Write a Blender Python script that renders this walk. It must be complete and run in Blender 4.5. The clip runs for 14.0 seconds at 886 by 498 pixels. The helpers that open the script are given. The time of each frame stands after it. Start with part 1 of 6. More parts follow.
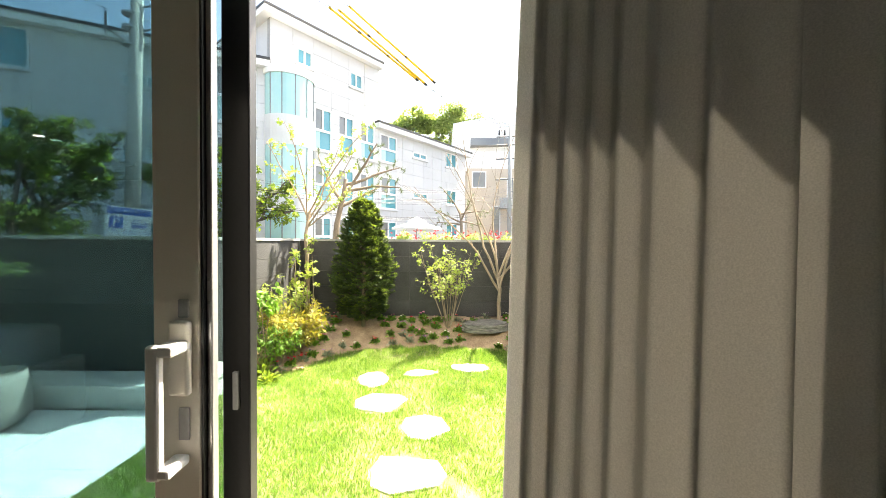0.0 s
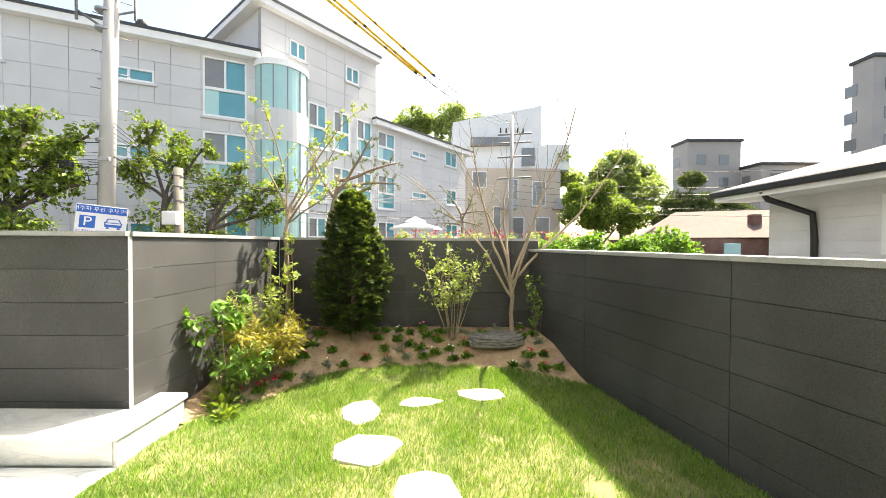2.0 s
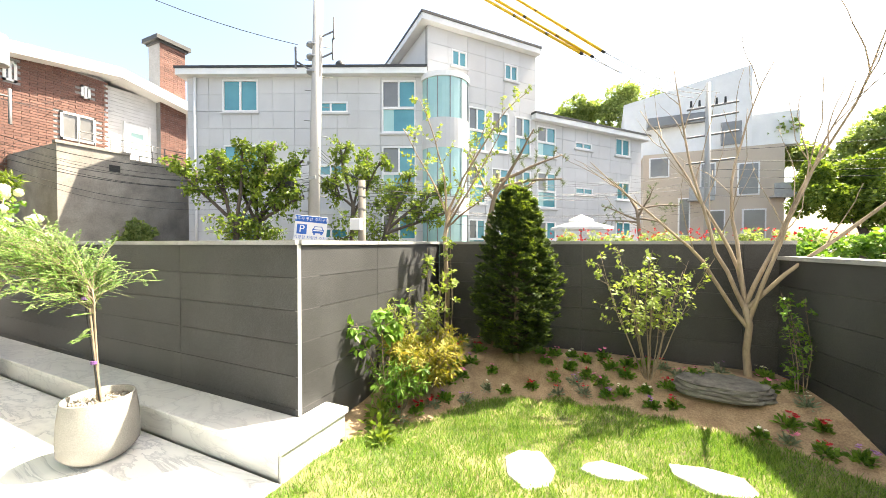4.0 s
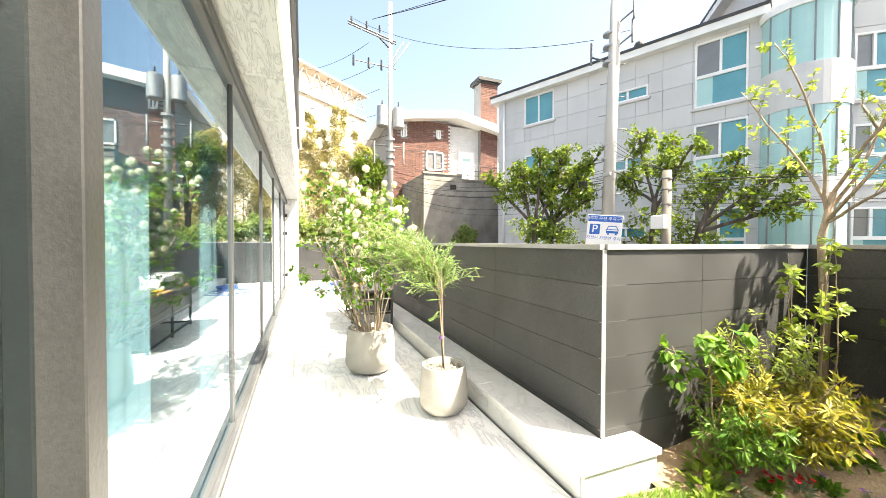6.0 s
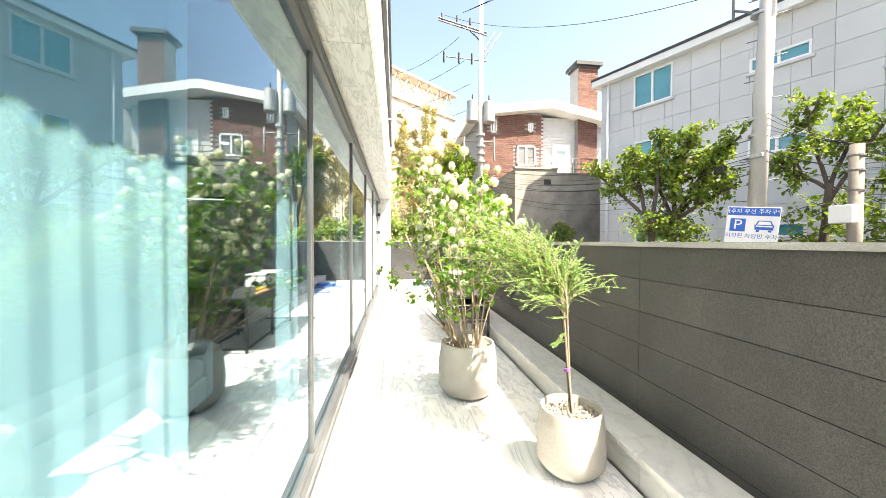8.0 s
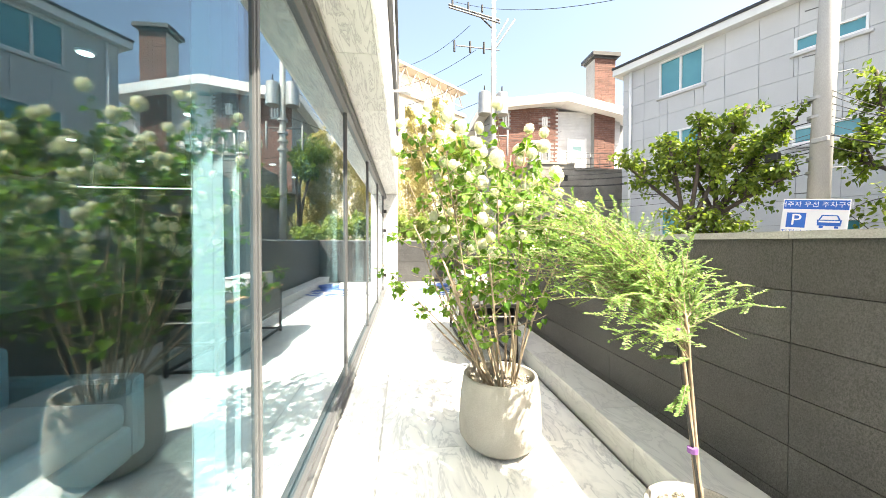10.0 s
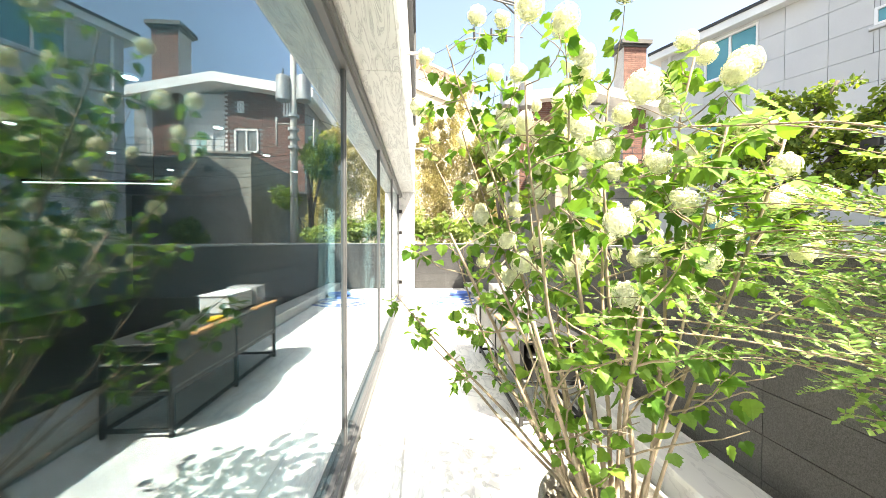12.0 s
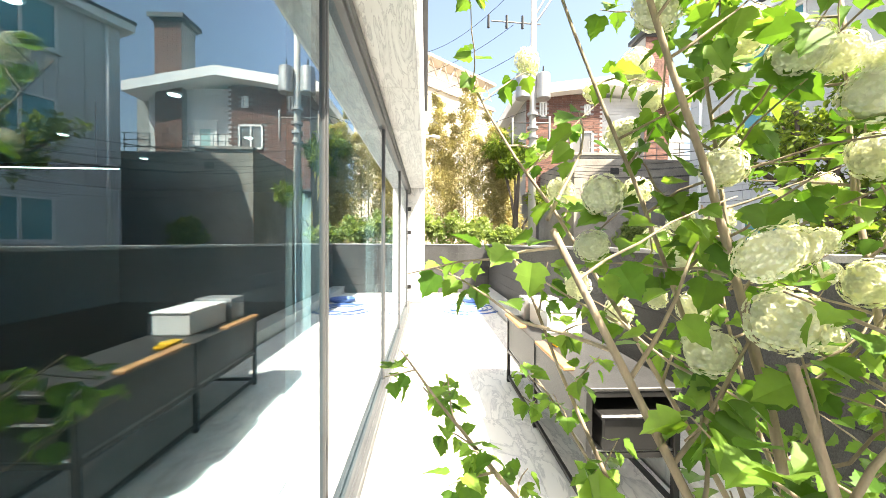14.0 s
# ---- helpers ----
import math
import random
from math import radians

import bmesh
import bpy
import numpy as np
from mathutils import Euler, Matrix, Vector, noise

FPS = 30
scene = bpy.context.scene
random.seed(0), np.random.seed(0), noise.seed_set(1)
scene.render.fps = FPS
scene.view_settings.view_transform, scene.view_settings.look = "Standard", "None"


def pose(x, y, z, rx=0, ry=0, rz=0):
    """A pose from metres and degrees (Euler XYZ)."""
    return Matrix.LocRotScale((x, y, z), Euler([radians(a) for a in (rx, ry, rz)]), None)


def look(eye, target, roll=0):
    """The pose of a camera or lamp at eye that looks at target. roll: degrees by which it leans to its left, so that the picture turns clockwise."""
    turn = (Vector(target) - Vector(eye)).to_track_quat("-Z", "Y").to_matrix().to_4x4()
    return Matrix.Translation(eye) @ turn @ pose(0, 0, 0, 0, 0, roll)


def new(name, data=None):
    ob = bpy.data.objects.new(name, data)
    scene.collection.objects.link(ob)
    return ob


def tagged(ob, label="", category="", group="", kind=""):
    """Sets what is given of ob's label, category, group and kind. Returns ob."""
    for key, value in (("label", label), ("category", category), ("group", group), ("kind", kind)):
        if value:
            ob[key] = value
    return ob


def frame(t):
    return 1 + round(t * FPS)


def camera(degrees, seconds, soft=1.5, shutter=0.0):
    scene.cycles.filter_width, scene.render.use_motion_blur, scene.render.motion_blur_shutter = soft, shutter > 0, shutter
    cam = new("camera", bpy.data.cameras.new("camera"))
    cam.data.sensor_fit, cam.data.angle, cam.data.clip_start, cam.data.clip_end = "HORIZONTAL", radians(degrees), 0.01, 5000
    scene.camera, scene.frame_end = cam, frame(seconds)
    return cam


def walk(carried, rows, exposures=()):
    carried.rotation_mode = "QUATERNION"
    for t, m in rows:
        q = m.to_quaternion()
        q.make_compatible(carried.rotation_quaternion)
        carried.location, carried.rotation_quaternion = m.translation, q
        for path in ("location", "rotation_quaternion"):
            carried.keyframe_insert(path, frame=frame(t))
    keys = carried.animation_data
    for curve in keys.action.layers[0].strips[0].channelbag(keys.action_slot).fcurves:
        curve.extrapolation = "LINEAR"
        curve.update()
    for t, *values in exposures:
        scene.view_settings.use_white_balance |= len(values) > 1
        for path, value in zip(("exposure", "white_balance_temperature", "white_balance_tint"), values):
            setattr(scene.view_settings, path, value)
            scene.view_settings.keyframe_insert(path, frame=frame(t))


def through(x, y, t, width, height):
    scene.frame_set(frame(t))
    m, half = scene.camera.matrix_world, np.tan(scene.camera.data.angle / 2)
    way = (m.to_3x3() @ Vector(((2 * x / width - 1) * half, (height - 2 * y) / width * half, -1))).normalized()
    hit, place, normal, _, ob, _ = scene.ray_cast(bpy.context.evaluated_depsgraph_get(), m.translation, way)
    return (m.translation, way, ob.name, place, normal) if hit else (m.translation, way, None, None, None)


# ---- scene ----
cam = camera(102.2, 14.0, 0.85)
PATH = [
    (0, -0.201, 1.172, 1.468, -0.09, -1.17, -0.45),
    (0.5, -0.220, 1.415, 1.458, -0.13, -1.13, -0.43),
    (1, -0.247, 1.622, 1.453, -0.22, -1.05, -0.40),
    (1.5, -0.252, 1.814, 1.429, -0.21, -0.99, -0.33),
    (2, -0.252, 2.006, 1.420, -0.23, -0.86, -0.31),
    (4.5, -0.558, 2.783, 1.489, 36.42, -0.95, 0.05),
    (5, -0.596, 2.797, 1.498, 49.34, -0.96, -0.05),
    (5.5, -0.627, 2.806, 1.506, 60.45, -1.03, -0.15),
    (6, -0.729, 2.789, 1.511, 68.58, -1.06, -0.16),
    (6.5, -0.919, 2.795, 1.514, 74.61, -1.12, -0.15),
    (7, -1.135, 2.796, 1.523, 79.32, -1.12, -0.11),
    (7.5, -1.297, 2.796, 1.524, 81.49, -1.10, -0.18),
    (8, -1.531, 2.822, 1.497, 82.41, -1.20, -0.22),
    (10.5, -2.840, 2.850, 1.442, 84.16, -1.10, -0.09),
    (11, -3.149, 2.828, 1.478, 84.74, -1.13, -0.06),
    (11.5, -3.430, 2.798, 1.497, 85.31, -1.04, -0.18),
    (12, -3.720, 2.795, 1.529, 86.20, -1.06, -0.10),
    (12.5, -3.954, 2.777, 1.538, 86.63, -1.17, -0.15),
    (13, -4.168, 2.764, 1.557, 86.85, -1.11, -0.25),
    (13.5, -4.400, 2.757, 1.553, 87.10, -1.20, -0.33),
    (14, -4.690, 2.728, 1.551, 87.50, -1.07, -0.33),
]
walk(cam, [(t, pose(x, y, z, 90 + pitch, roll, yaw)) for t, x, y, z, yaw, pitch, roll in PATH],
     exposures=[(0.0, 3.0, 7500, 8), (1.0, 2.75, 7500, 8), (2.0, 2.28, 7500, 8), (4.5, 2.38, 7500, 8), (11.0, 2.42, 7500, 8), (12.5, 2.45, 7500, 8), (14.0, 2.35, 7500, 8)])

# ---- light ----
world = bpy.data.worlds.new("sky")
scene.world = world
world.use_nodes = True
wn = world.node_tree.nodes
sky = wn.new("ShaderNodeTexSky")
sky.sky_type = "NISHITA"
sky.sun_disc = False
sky.sun_elevation = radians(56.5)
sky.sun_rotation = radians(42.0)
sky.air_density, sky.dust_density, sky.ozone_density = 1.0, 3.0, 0.5
wn["Background"].inputs[1].default_value = 0.095
world.node_tree.links.new(sky.outputs[0], wn["Background"].inputs[0])
sun = new("sun", bpy.data.lights.new("sun", "SUN"))
sun.data.energy, sun.data.angle, sun.data.color = 5.0, radians(0.55), (1.0, 0.95, 0.87)
sun.matrix_world = look((6.65, 7.39, 15.0), (0, 0, 0))


# ---- materials ----
def nodes_of(name):
    m = bpy.data.materials.new(name)
    m.use_nodes = True
    return m, m.node_tree.nodes, m.node_tree.links, m.node_tree.nodes["Principled BSDF"]


def coords(n, l, scale, stretch=(1, 1, 1)):
    geo = n.new("ShaderNodeNewGeometry")
    mp = n.new("ShaderNodeMapping")
    mp.inputs["Scale"].default_value = [scale * s for s in stretch]
    l.new(geo.outputs["Position"], mp.inputs["Vector"])
    return mp.outputs["Vector"]


def noise_node(n, l, vec, scale, detail=4.0, rough=0.55, distort=0.0):
    t = n.new("ShaderNodeTexNoise")
    t.inputs["Scale"].default_value = scale
    t.inputs["Detail"].default_value = detail
    t.inputs["Roughness"].default_value = rough
    t.inputs["Distortion"].default_value = distort
    l.new(vec, t.inputs["Vector"])
    return t.outputs["Fac"]


def ramp_node(n, l, fac, stops):
    r = n.new("ShaderNodeValToRGB")
    e = r.color_ramp.elements
    while len(e) < len(stops):
        e.new(0.5)
    for k, (p, c) in enumerate(stops):
        e[k].position = p
        e[k].color = (*c, 1)
    l.new(fac, r.inputs[0])
    return r.outputs[0]


def mixed(n, l, fac, a, b, mode="MIX"):
    mx = n.new("ShaderNodeMix")
    mx.data_type, mx.blend_type = "RGBA", mode
    if isinstance(fac, (int, float)):
        mx.inputs[0].default_value = fac
    else:
        l.new(fac, mx.inputs[0])
    for k, v in ((6, a), (7, b)):
        if isinstance(v, tuple):
            mx.inputs[k].default_value = (*v, 1)
        else:
            l.new(v, mx.inputs[k])
    return mx.outputs[2]


def grey(v):
    return (v, v, v)


def surface(name, dark, light, rough=0.7, big=1.5, fine=60.0, metal=0.0, bump=0.15, vary=0.0, stretch=(1, 1, 1), speck=0.35, spec=0.5, tight=0.2):
    """A plain matter: two colours mixed by stains and by grain, with fine relief and, for pieces, a shift from piece to piece."""
    m, n, l, b = nodes_of(name)
    vec = coords(n, l, 1.0, stretch)
    f1 = noise_node(n, l, vec, big, 5.0)
    f2 = noise_node(n, l, vec, fine, 3.0, 0.7)
    c = ramp_node(n, l, f1, [(0.3, dark), (0.72, light)])
    g = ramp_node(n, l, f2, [(0.5 - tight, grey(1 - speck)), (0.5 + tight, grey(1.0))])
    c = mixed(n, l, 1.0, c, g, "MULTIPLY")
    if vary:
        oi = n.new("ShaderNodeObjectInfo")
        r = ramp_node(n, l, oi.outputs["Random"], [(0.0, grey(1 - vary)), (1.0, grey(1.0))])
        c = mixed(n, l, 1.0, c, r, "MULTIPLY")
    l.new(c, b.inputs["Base Color"])
    rr = n.new("ShaderNodeMapRange")
    rr.inputs[3].default_value, rr.inputs[4].default_value = max(rough - 0.1, 0.03), min(rough + 0.1, 1)
    l.new(f1, rr.inputs[0])
    l.new(rr.outputs[0], b.inputs["Roughness"])
    b.inputs["Metallic"].default_value = metal
    b.inputs["Specular IOR Level"].default_value = spec
    if bump:
        bp = n.new("ShaderNodeBump")
        bp.inputs["Strength"].default_value = bump
        bp.inputs["Distance"].default_value = 0.01
        l.new(f2, bp.inputs["Height"])
        l.new(bp.outputs[0], b.inputs["Normal"])
    return m


def marble(name, light, vein, scale=1.0, stretch=(1, 1, 1), rough=0.45):
    m, n, l, b = nodes_of(name)
    oi = n.new("ShaderNodeObjectInfo")
    geo = n.new("ShaderNodeNewGeometry")
    add = n.new("ShaderNodeVectorMath")
    add.operation = "MULTIPLY_ADD"
    cmb = n.new("ShaderNodeCombineXYZ")
    for k in range(3):
        l.new(oi.outputs["Random"], cmb.inputs[k])
    add.inputs[1].default_value = (13, 7, 5)
    l.new(cmb.outputs[0], add.inputs[0])
    l.new(geo.outputs["Position"], add.inputs[2])
    mp = n.new("ShaderNodeMapping")
    mp.inputs["Scale"].default_value = [scale * s for s in stretch]
    l.new(add.outputs[0], mp.inputs["Vector"])
    f = noise_node(n, l, mp.outputs[0], 2.2, 7.0, 0.62, 1.6)
    f2 = noise_node(n, l, mp.outputs[0], 1.1, 3.0)
    v = ramp_node(n, l, f, [(0.40, light), (0.475, tuple(0.6 * a + 0.4 * c for a, c in zip(light, vein))), (0.5, vein), (0.53, light)])
    s = ramp_node(n, l, f2, [(0.3, grey(0.84)), (0.7, grey(1.0))])
    c = mixed(n, l, 1.0, v, s, "MULTIPLY")
    l.new(c, b.inputs["Base Color"])
    b.inputs["Roughness"].default_value = rough
    bp = n.new("ShaderNodeBump")
    bp.inputs["Strength"].default_value, bp.inputs["Distance"].default_value = 0.06, 0.01
    l.new(f, bp.inputs["Height"])
    l.new(bp.outputs[0], b.inputs["Normal"])
    return m


def glass(name, tint, base=0.09, power=4.0, rough=0.0):
    """Window glass: clear tint seen through, gloss that grows with the angle."""
    m, n, l, b = nodes_of(name)
    n.remove(b)
    out = n["Material Output"]
    tr = n.new("ShaderNodeBsdfTransparent")
    tr.inputs[0].default_value = (*tint, 1)
    gl = n.new("ShaderNodeBsdfGlossy")
    gl.inputs["Roughness"].default_value = rough
    gl.inputs[0].default_value = (0.92, 0.96, 0.98, 1)
    lw = n.new("ShaderNodeLayerWeight")
    lw.inputs[0].default_value = 0.5
    pw = n.new("ShaderNodeMath")
    pw.operation = "POWER"
    pw.inputs[1].default_value = power
    l.new(lw.outputs["Facing"], pw.inputs[0])
    mr = n.new("ShaderNodeMapRange")
    mr.inputs[3].default_value, mr.inputs[4].default_value = base, 1.0
    l.new(pw.outputs[0], mr.inputs[0])
    mx = n.new("ShaderNodeMixShader")
    l.new(mr.outputs[0], mx.inputs[0])
    l.new(tr.outputs[0], mx.inputs[1])
    l.new(gl.outputs[0], mx.inputs[2])
    l.new(mx.outputs[0], out.inputs[0])
    return m


def leafy(name, a, b_col, through=0.45, rough=0.5, scale=30.0, glow=(1.25, 1.25, 0.6)):
    """Leaf matter: light passes through; colour shifts from leaf to leaf."""
    m, n, l, b = nodes_of(name)
    geo = n.new("ShaderNodeNewGeometry")
    oi = n.new("ShaderNodeObjectInfo")
    sm = n.new("ShaderNodeMath")
    sm.operation = "ADD"
    l.new(geo.outputs["Random Per Island"], sm.inputs[0])
    l.new(oi.outputs["Random"], sm.inputs[1])
    fr = n.new("ShaderNodeMath")
    fr.operation = "FRACT"
    l.new(sm.outputs[0], fr.inputs[0])
    c = ramp_node(n, l, fr.outputs[0], [(0.0, a), (1.0, b_col)])
    f = noise_node(n, l, coords(n, l, 1.0), scale, 3.0)
    g = ramp_node(n, l, f, [(0.3, grey(0.75)), (0.7, grey(1.0))])
    c = mixed(n, l, 1.0, c, g, "MULTIPLY")
    l.new(c, b.inputs["Base Color"])
    b.inputs["Roughness"].default_value = rough
    b.inputs["Specular IOR Level"].default_value = 0.3
    tl = n.new("ShaderNodeBsdfTranslucent")
    tc = mixed(n, l, 1.0, c, glow, "MULTIPLY")
    l.new(tc, tl.inputs[0])
    mx = n.new("ShaderNodeMixShader")
    mx.inputs[0].default_value = through
    l.new(b.outputs[0], mx.inputs[1])
    l.new(tl.outputs[0], mx.inputs[2])
    l.new(mx.outputs[0], n["Material Output"].inputs[0])
    return m


M = {}
M["basalt"] = surface("basalt", (0.038, 0.0385, 0.039), (0.098, 0.099, 0.101), 0.6, 1.6, 170.0, bump=0.45, vary=0.2, speck=0.65, tight=0.15, stretch=(1, 1, 0.6))
M["basalt_joint"] = surface("basalt_joint", grey(0.10), grey(0.16), 0.9, 2.0, 80.0)
# basalt lightened to paint the sun on the corner's slab edge
M["basalt_sunlit"] = surface("basalt_sunlit", grey(0.34), grey(0.44), 0.7, 3.0, 90.0)
M["cap"] = surface("cap", grey(0.30), grey(0.42), 0.65, 2.0, 140.0, bump=0.2, vary=0.1)
M["marble"] = marble("marble", (0.80, 0.80, 0.79), (0.52, 0.53, 0.55), 1.0, (0.5, 1.6, 1.0))
M["bench"] = marble("bench", (0.62, 0.62, 0.605), (0.50, 0.50, 0.50), 1.4, (0.6, 1.2, 1.6))
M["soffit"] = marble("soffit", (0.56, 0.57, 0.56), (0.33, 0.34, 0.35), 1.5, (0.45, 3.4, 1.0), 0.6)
M["metal"] = surface("metal", (0.070, 0.073, 0.078), (0.10, 0.104, 0.110), 0.45, 2.0, 200.0, metal=0.15, bump=0.02, speck=0.1)
M["black"] = surface("black", grey(0.012), grey(0.02), 0.45, 3.0, 90.0, bump=0.03)
M["beige_frame"] = surface("beige_frame", (0.72, 0.68, 0.60), (0.78, 0.74, 0.66), 0.45, 2.0, 200.0, bump=0.02, speck=0.06)
M["alu"] = surface("alu", grey(0.5), grey(0.62), 0.35, 4.0, 150.0, metal=0.7, bump=0.02, speck=0.1)
M["handle"] = surface("handle", grey(0.74), grey(0.8), 0.3, 4.0, 90.0, bump=0.0, speck=0.03)
M["glass_door"] = glass("glass_door", (0.60, 0.71, 0.73), 0.115)
M["glass"] = glass("glass", (0.58, 0.80, 0.89), 0.115)
M["linen"] = leafy("linen", (0.66, 0.63, 0.58), (0.70, 0.67, 0.62), 0.21, 0.9, 260.0, (0.95, 0.97, 1.0))
M["sheer"] = leafy("sheer", (0.66, 0.64, 0.60), (0.70, 0.68, 0.64), 0.40, 0.9, 260.0, (0.95, 0.97, 1.0))
M["room_wall"] = surface("room_wall", grey(0.30), grey(0.36), 0.8, 1.0, 40.0, speck=0.06)
M["room_floor"] = surface("room_floor", (0.06, 0.05, 0.04), (0.10, 0.082, 0.066), 0.4, 2.0, 30.0, speck=0.15, stretch=(1, 8, 1))
M["granite"] = surface("granite", (0.55, 0.55, 0.56), (0.64, 0.64, 0.65), 0.6, 0.5, 70.0, bump=0.05, vary=0.07, speck=0.14)
M["joint"] = surface("joint", grey(0.36), grey(0.44), 0.9, 1.0, 20.0)
M["white"] = surface("white", grey(0.74), grey(0.82), 0.5, 1.5, 60.0, bump=0.03, speck=0.06)
M["roof_edge"] = surface("roof_edge", grey(0.035), grey(0.06), 0.5, 2.0, 60.0)
M["pane"] = surface("pane", (0.05, 0.22, 0.27), (0.10, 0.34, 0.40), 0.06, 0.6, 20.0, bump=0.0, speck=0.05, spec=0.9)
M["pane_light"] = surface("pane_light", (0.30, 0.52, 0.52), (0.42, 0.62, 0.60), 0.08, 0.6, 20.0, bump=0.0, speck=0.05, spec=0.8)
M["pane_grey"] = surface("pane_grey", grey(0.16), grey(0.24), 0.12, 0.6, 20.0, bump=0.0, speck=0.05, spec=0.8)
M["asphalt"] = surface("asphalt", grey(0.045), grey(0.07), 0.9, 0.8, 120.0, bump=0.3, speck=0.4)
M["soil"] = surface("soil", (0.28, 0.185, 0.11), (0.50, 0.37, 0.23), 0.95, 7.0, 75.0, bump=0.9, speck=0.45)
M["turf"] = surface("turf", (0.09, 0.12, 0.035), (0.30, 0.25, 0.12), 0.95, 5.0, 90.0, bump=0.6, speck=0.4)
M["stone_step"] = surface("stone_step", (0.55, 0.54, 0.52), (0.66, 0.65, 0.63), 0.7, 5.0, 60.0, bump=0.3, speck=0.15)
M["pot"] = surface("pot", (0.33, 0.315, 0.285), (0.43, 0.415, 0.38), 0.85, 4.0, 150.0, bump=0.35, speck=0.4)
M["concrete"] = surface("concrete", (0.22, 0.20, 0.18), (0.42, 0.39, 0.34), 0.9, 1.2, 18.0, bump=0.3, speck=0.3)
M["pole"] = surface("pole", (0.38, 0.37, 0.35), (0.48, 0.47, 0.45), 0.75, 2.0, 80.0, bump=0.1, speck=0.2, stretch=(1, 1, 0.3))
M["galv"] = surface("galv", grey(0.13), grey(0.20), 0.55, 4.0, 80.0, metal=0.3, speck=0.15)
M["old_pole"] = surface("old_pole", (0.15, 0.135, 0.115), (0.30, 0.27, 0.235), 0.9, 3.0, 60.0, bump=0.3, speck=0.3, stretch=(1, 1, 0.3))
M["steel"] = surface("steel", grey(0.33), grey(0.45), 0.45, 4.0, 80.0, metal=0.5, speck=0.15)
M["brick"] = surface("brick", (0.16, 0.075, 0.06), (0.26, 0.135, 0.105), 0.85, 3.0, 60.0, bump=0.2, vary=0.35, speck=0.25)
M["mortar"] = surface("mortar", grey(0.30), grey(0.38), 0.9, 3.0, 60.0)


# ---- building helpers ----
def box(bm, x0, x1, y0, y1, z0, z1, m=None):
    pts = [(x, y, z) for z in (z0, z1) for y in (y0, y1) for x in (x0, x1)]
    v = [bm.verts.new(m @ Vector(p) if m else p) for p in pts]
    for f in ((0, 2, 3, 1), (4, 5, 7, 6), (0, 1, 5, 4), (2, 6, 7, 3), (0, 4, 6, 2), (1, 3, 7, 5)):
        bm.faces.new([v[k] for k in f])
    return bm


def boxes(*dims):
    bm = bmesh.new()
    for d in dims:
        box(bm, *d)
    return bm


def rounded(bm, width, segments=2):
    bmesh.ops.bevel(bm, geom=bm.edges[:], offset=width, segments=segments, affect="EDGES", profile=0.5, clamp_overlap=True)
    return bm


def as_mesh(bm, name, material, smooth=False):
    me = bpy.data.meshes.new(name)
    bm.to_mesh(me)
    bm.free()
    me.materials.append(M[material] if isinstance(material, str) else material)
    if smooth:
        me.polygons.foreach_set("use_smooth", [True] * len(me.polygons))
    return me


def part(name, bm, material, parent=None, label="", smooth=False, m=None):
    """Links a bmesh as one mesh object under a thing or a part."""
    ob = new(name, as_mesh(bm, name, material, smooth))
    if parent:
        ob.parent = parent
    if m:
        ob.matrix_basis = m
    return tagged(ob, label) if label else ob


def thing(name, at, label, category, group="", kind="", turn=0.0):
    ob = new(name)
    ob.empty_display_size = 0.1
    ob.matrix_basis = pose(*at, 0, 0, turn)
    return tagged(ob, label, category, group, kind)


def structure(name, bm, material, label, category, smooth=False):
    return tagged(part(name, bm, material, None, "", smooth), label, category, kind="structure")


BOXES = {}


def piece(name, parent, material, size, m):
    """A box of that size with its corner at the origin of m; alike pieces share their mesh."""
    key = (material, *[round(s, 3) for s in size])
    if key not in BOXES:
        BOXES[key] = as_mesh(box(bmesh.new(), 0, size[0], 0, size[1], 0, size[2]), name, material)
    ob = new(name, BOXES[key])
    ob.parent = parent
    ob.matrix_basis = m
    return ob


def cells(u_cuts, z_cuts, holes):
    """The rectangles of a grid that are left when the holes are cut out of it."""
    out = []
    for a, b in zip(u_cuts, u_cuts[1:]):
        for c, d in zip(z_cuts, z_cuts[1:]):
            rest = [(a, b, c, d)]
            for h0, h1, k0, k1 in holes:
                nxt = []
                for p, q, r, s in rest:
                    if h0 >= q or h1 <= p or k0 >= s or k1 <= r:
                        nxt.append((p, q, r, s))
                        continue
                    if h0 > p:
                        nxt.append((p, h0, r, s))
                    if h1 < q:
                        nxt.append((h1, q, r, s))
                    lo, hi = max(p, h0), min(q, h1)
                    if k0 > r:
                        nxt.append((lo, hi, r, k0))
                    if k1 < s:
                        nxt.append((lo, hi, k1, s))
                rest = nxt
            out += [t for t in rest if t[1] - t[0] > 0.02 and t[3] - t[2] > 0.02]
    return out


def steps(a, b, d):
    n = max(1, round((b - a) / d))
    return [a + (b - a) * k / n for k in range(n + 1)]


def clad(parent, name, material, u_cuts, z_cuts, holes=(), depth=0.02, gap=0.008, out=0.0):
    """Slabs on a wall whose own axes are u = x and outwards = -y: they stand from y = -out - depth to -out."""
    for a, b, c, d in cells(u_cuts, z_cuts, holes):
        piece(name, parent, material, (b - a - gap, depth, d - c - gap), pose(a + gap / 2, -out - depth, c + gap / 2))


def slab_with_holes(u0, u1, z0, z1, y0, y1, holes):
    bm = bmesh.new()
    us = sorted({u0, u1, *[h[0] for h in holes], *[h[1] for h in holes]})
    for a, b, c, d in cells(us, [z0, z1], holes):
        box(bm, a, b, y0, y1, c, d)
    return bm


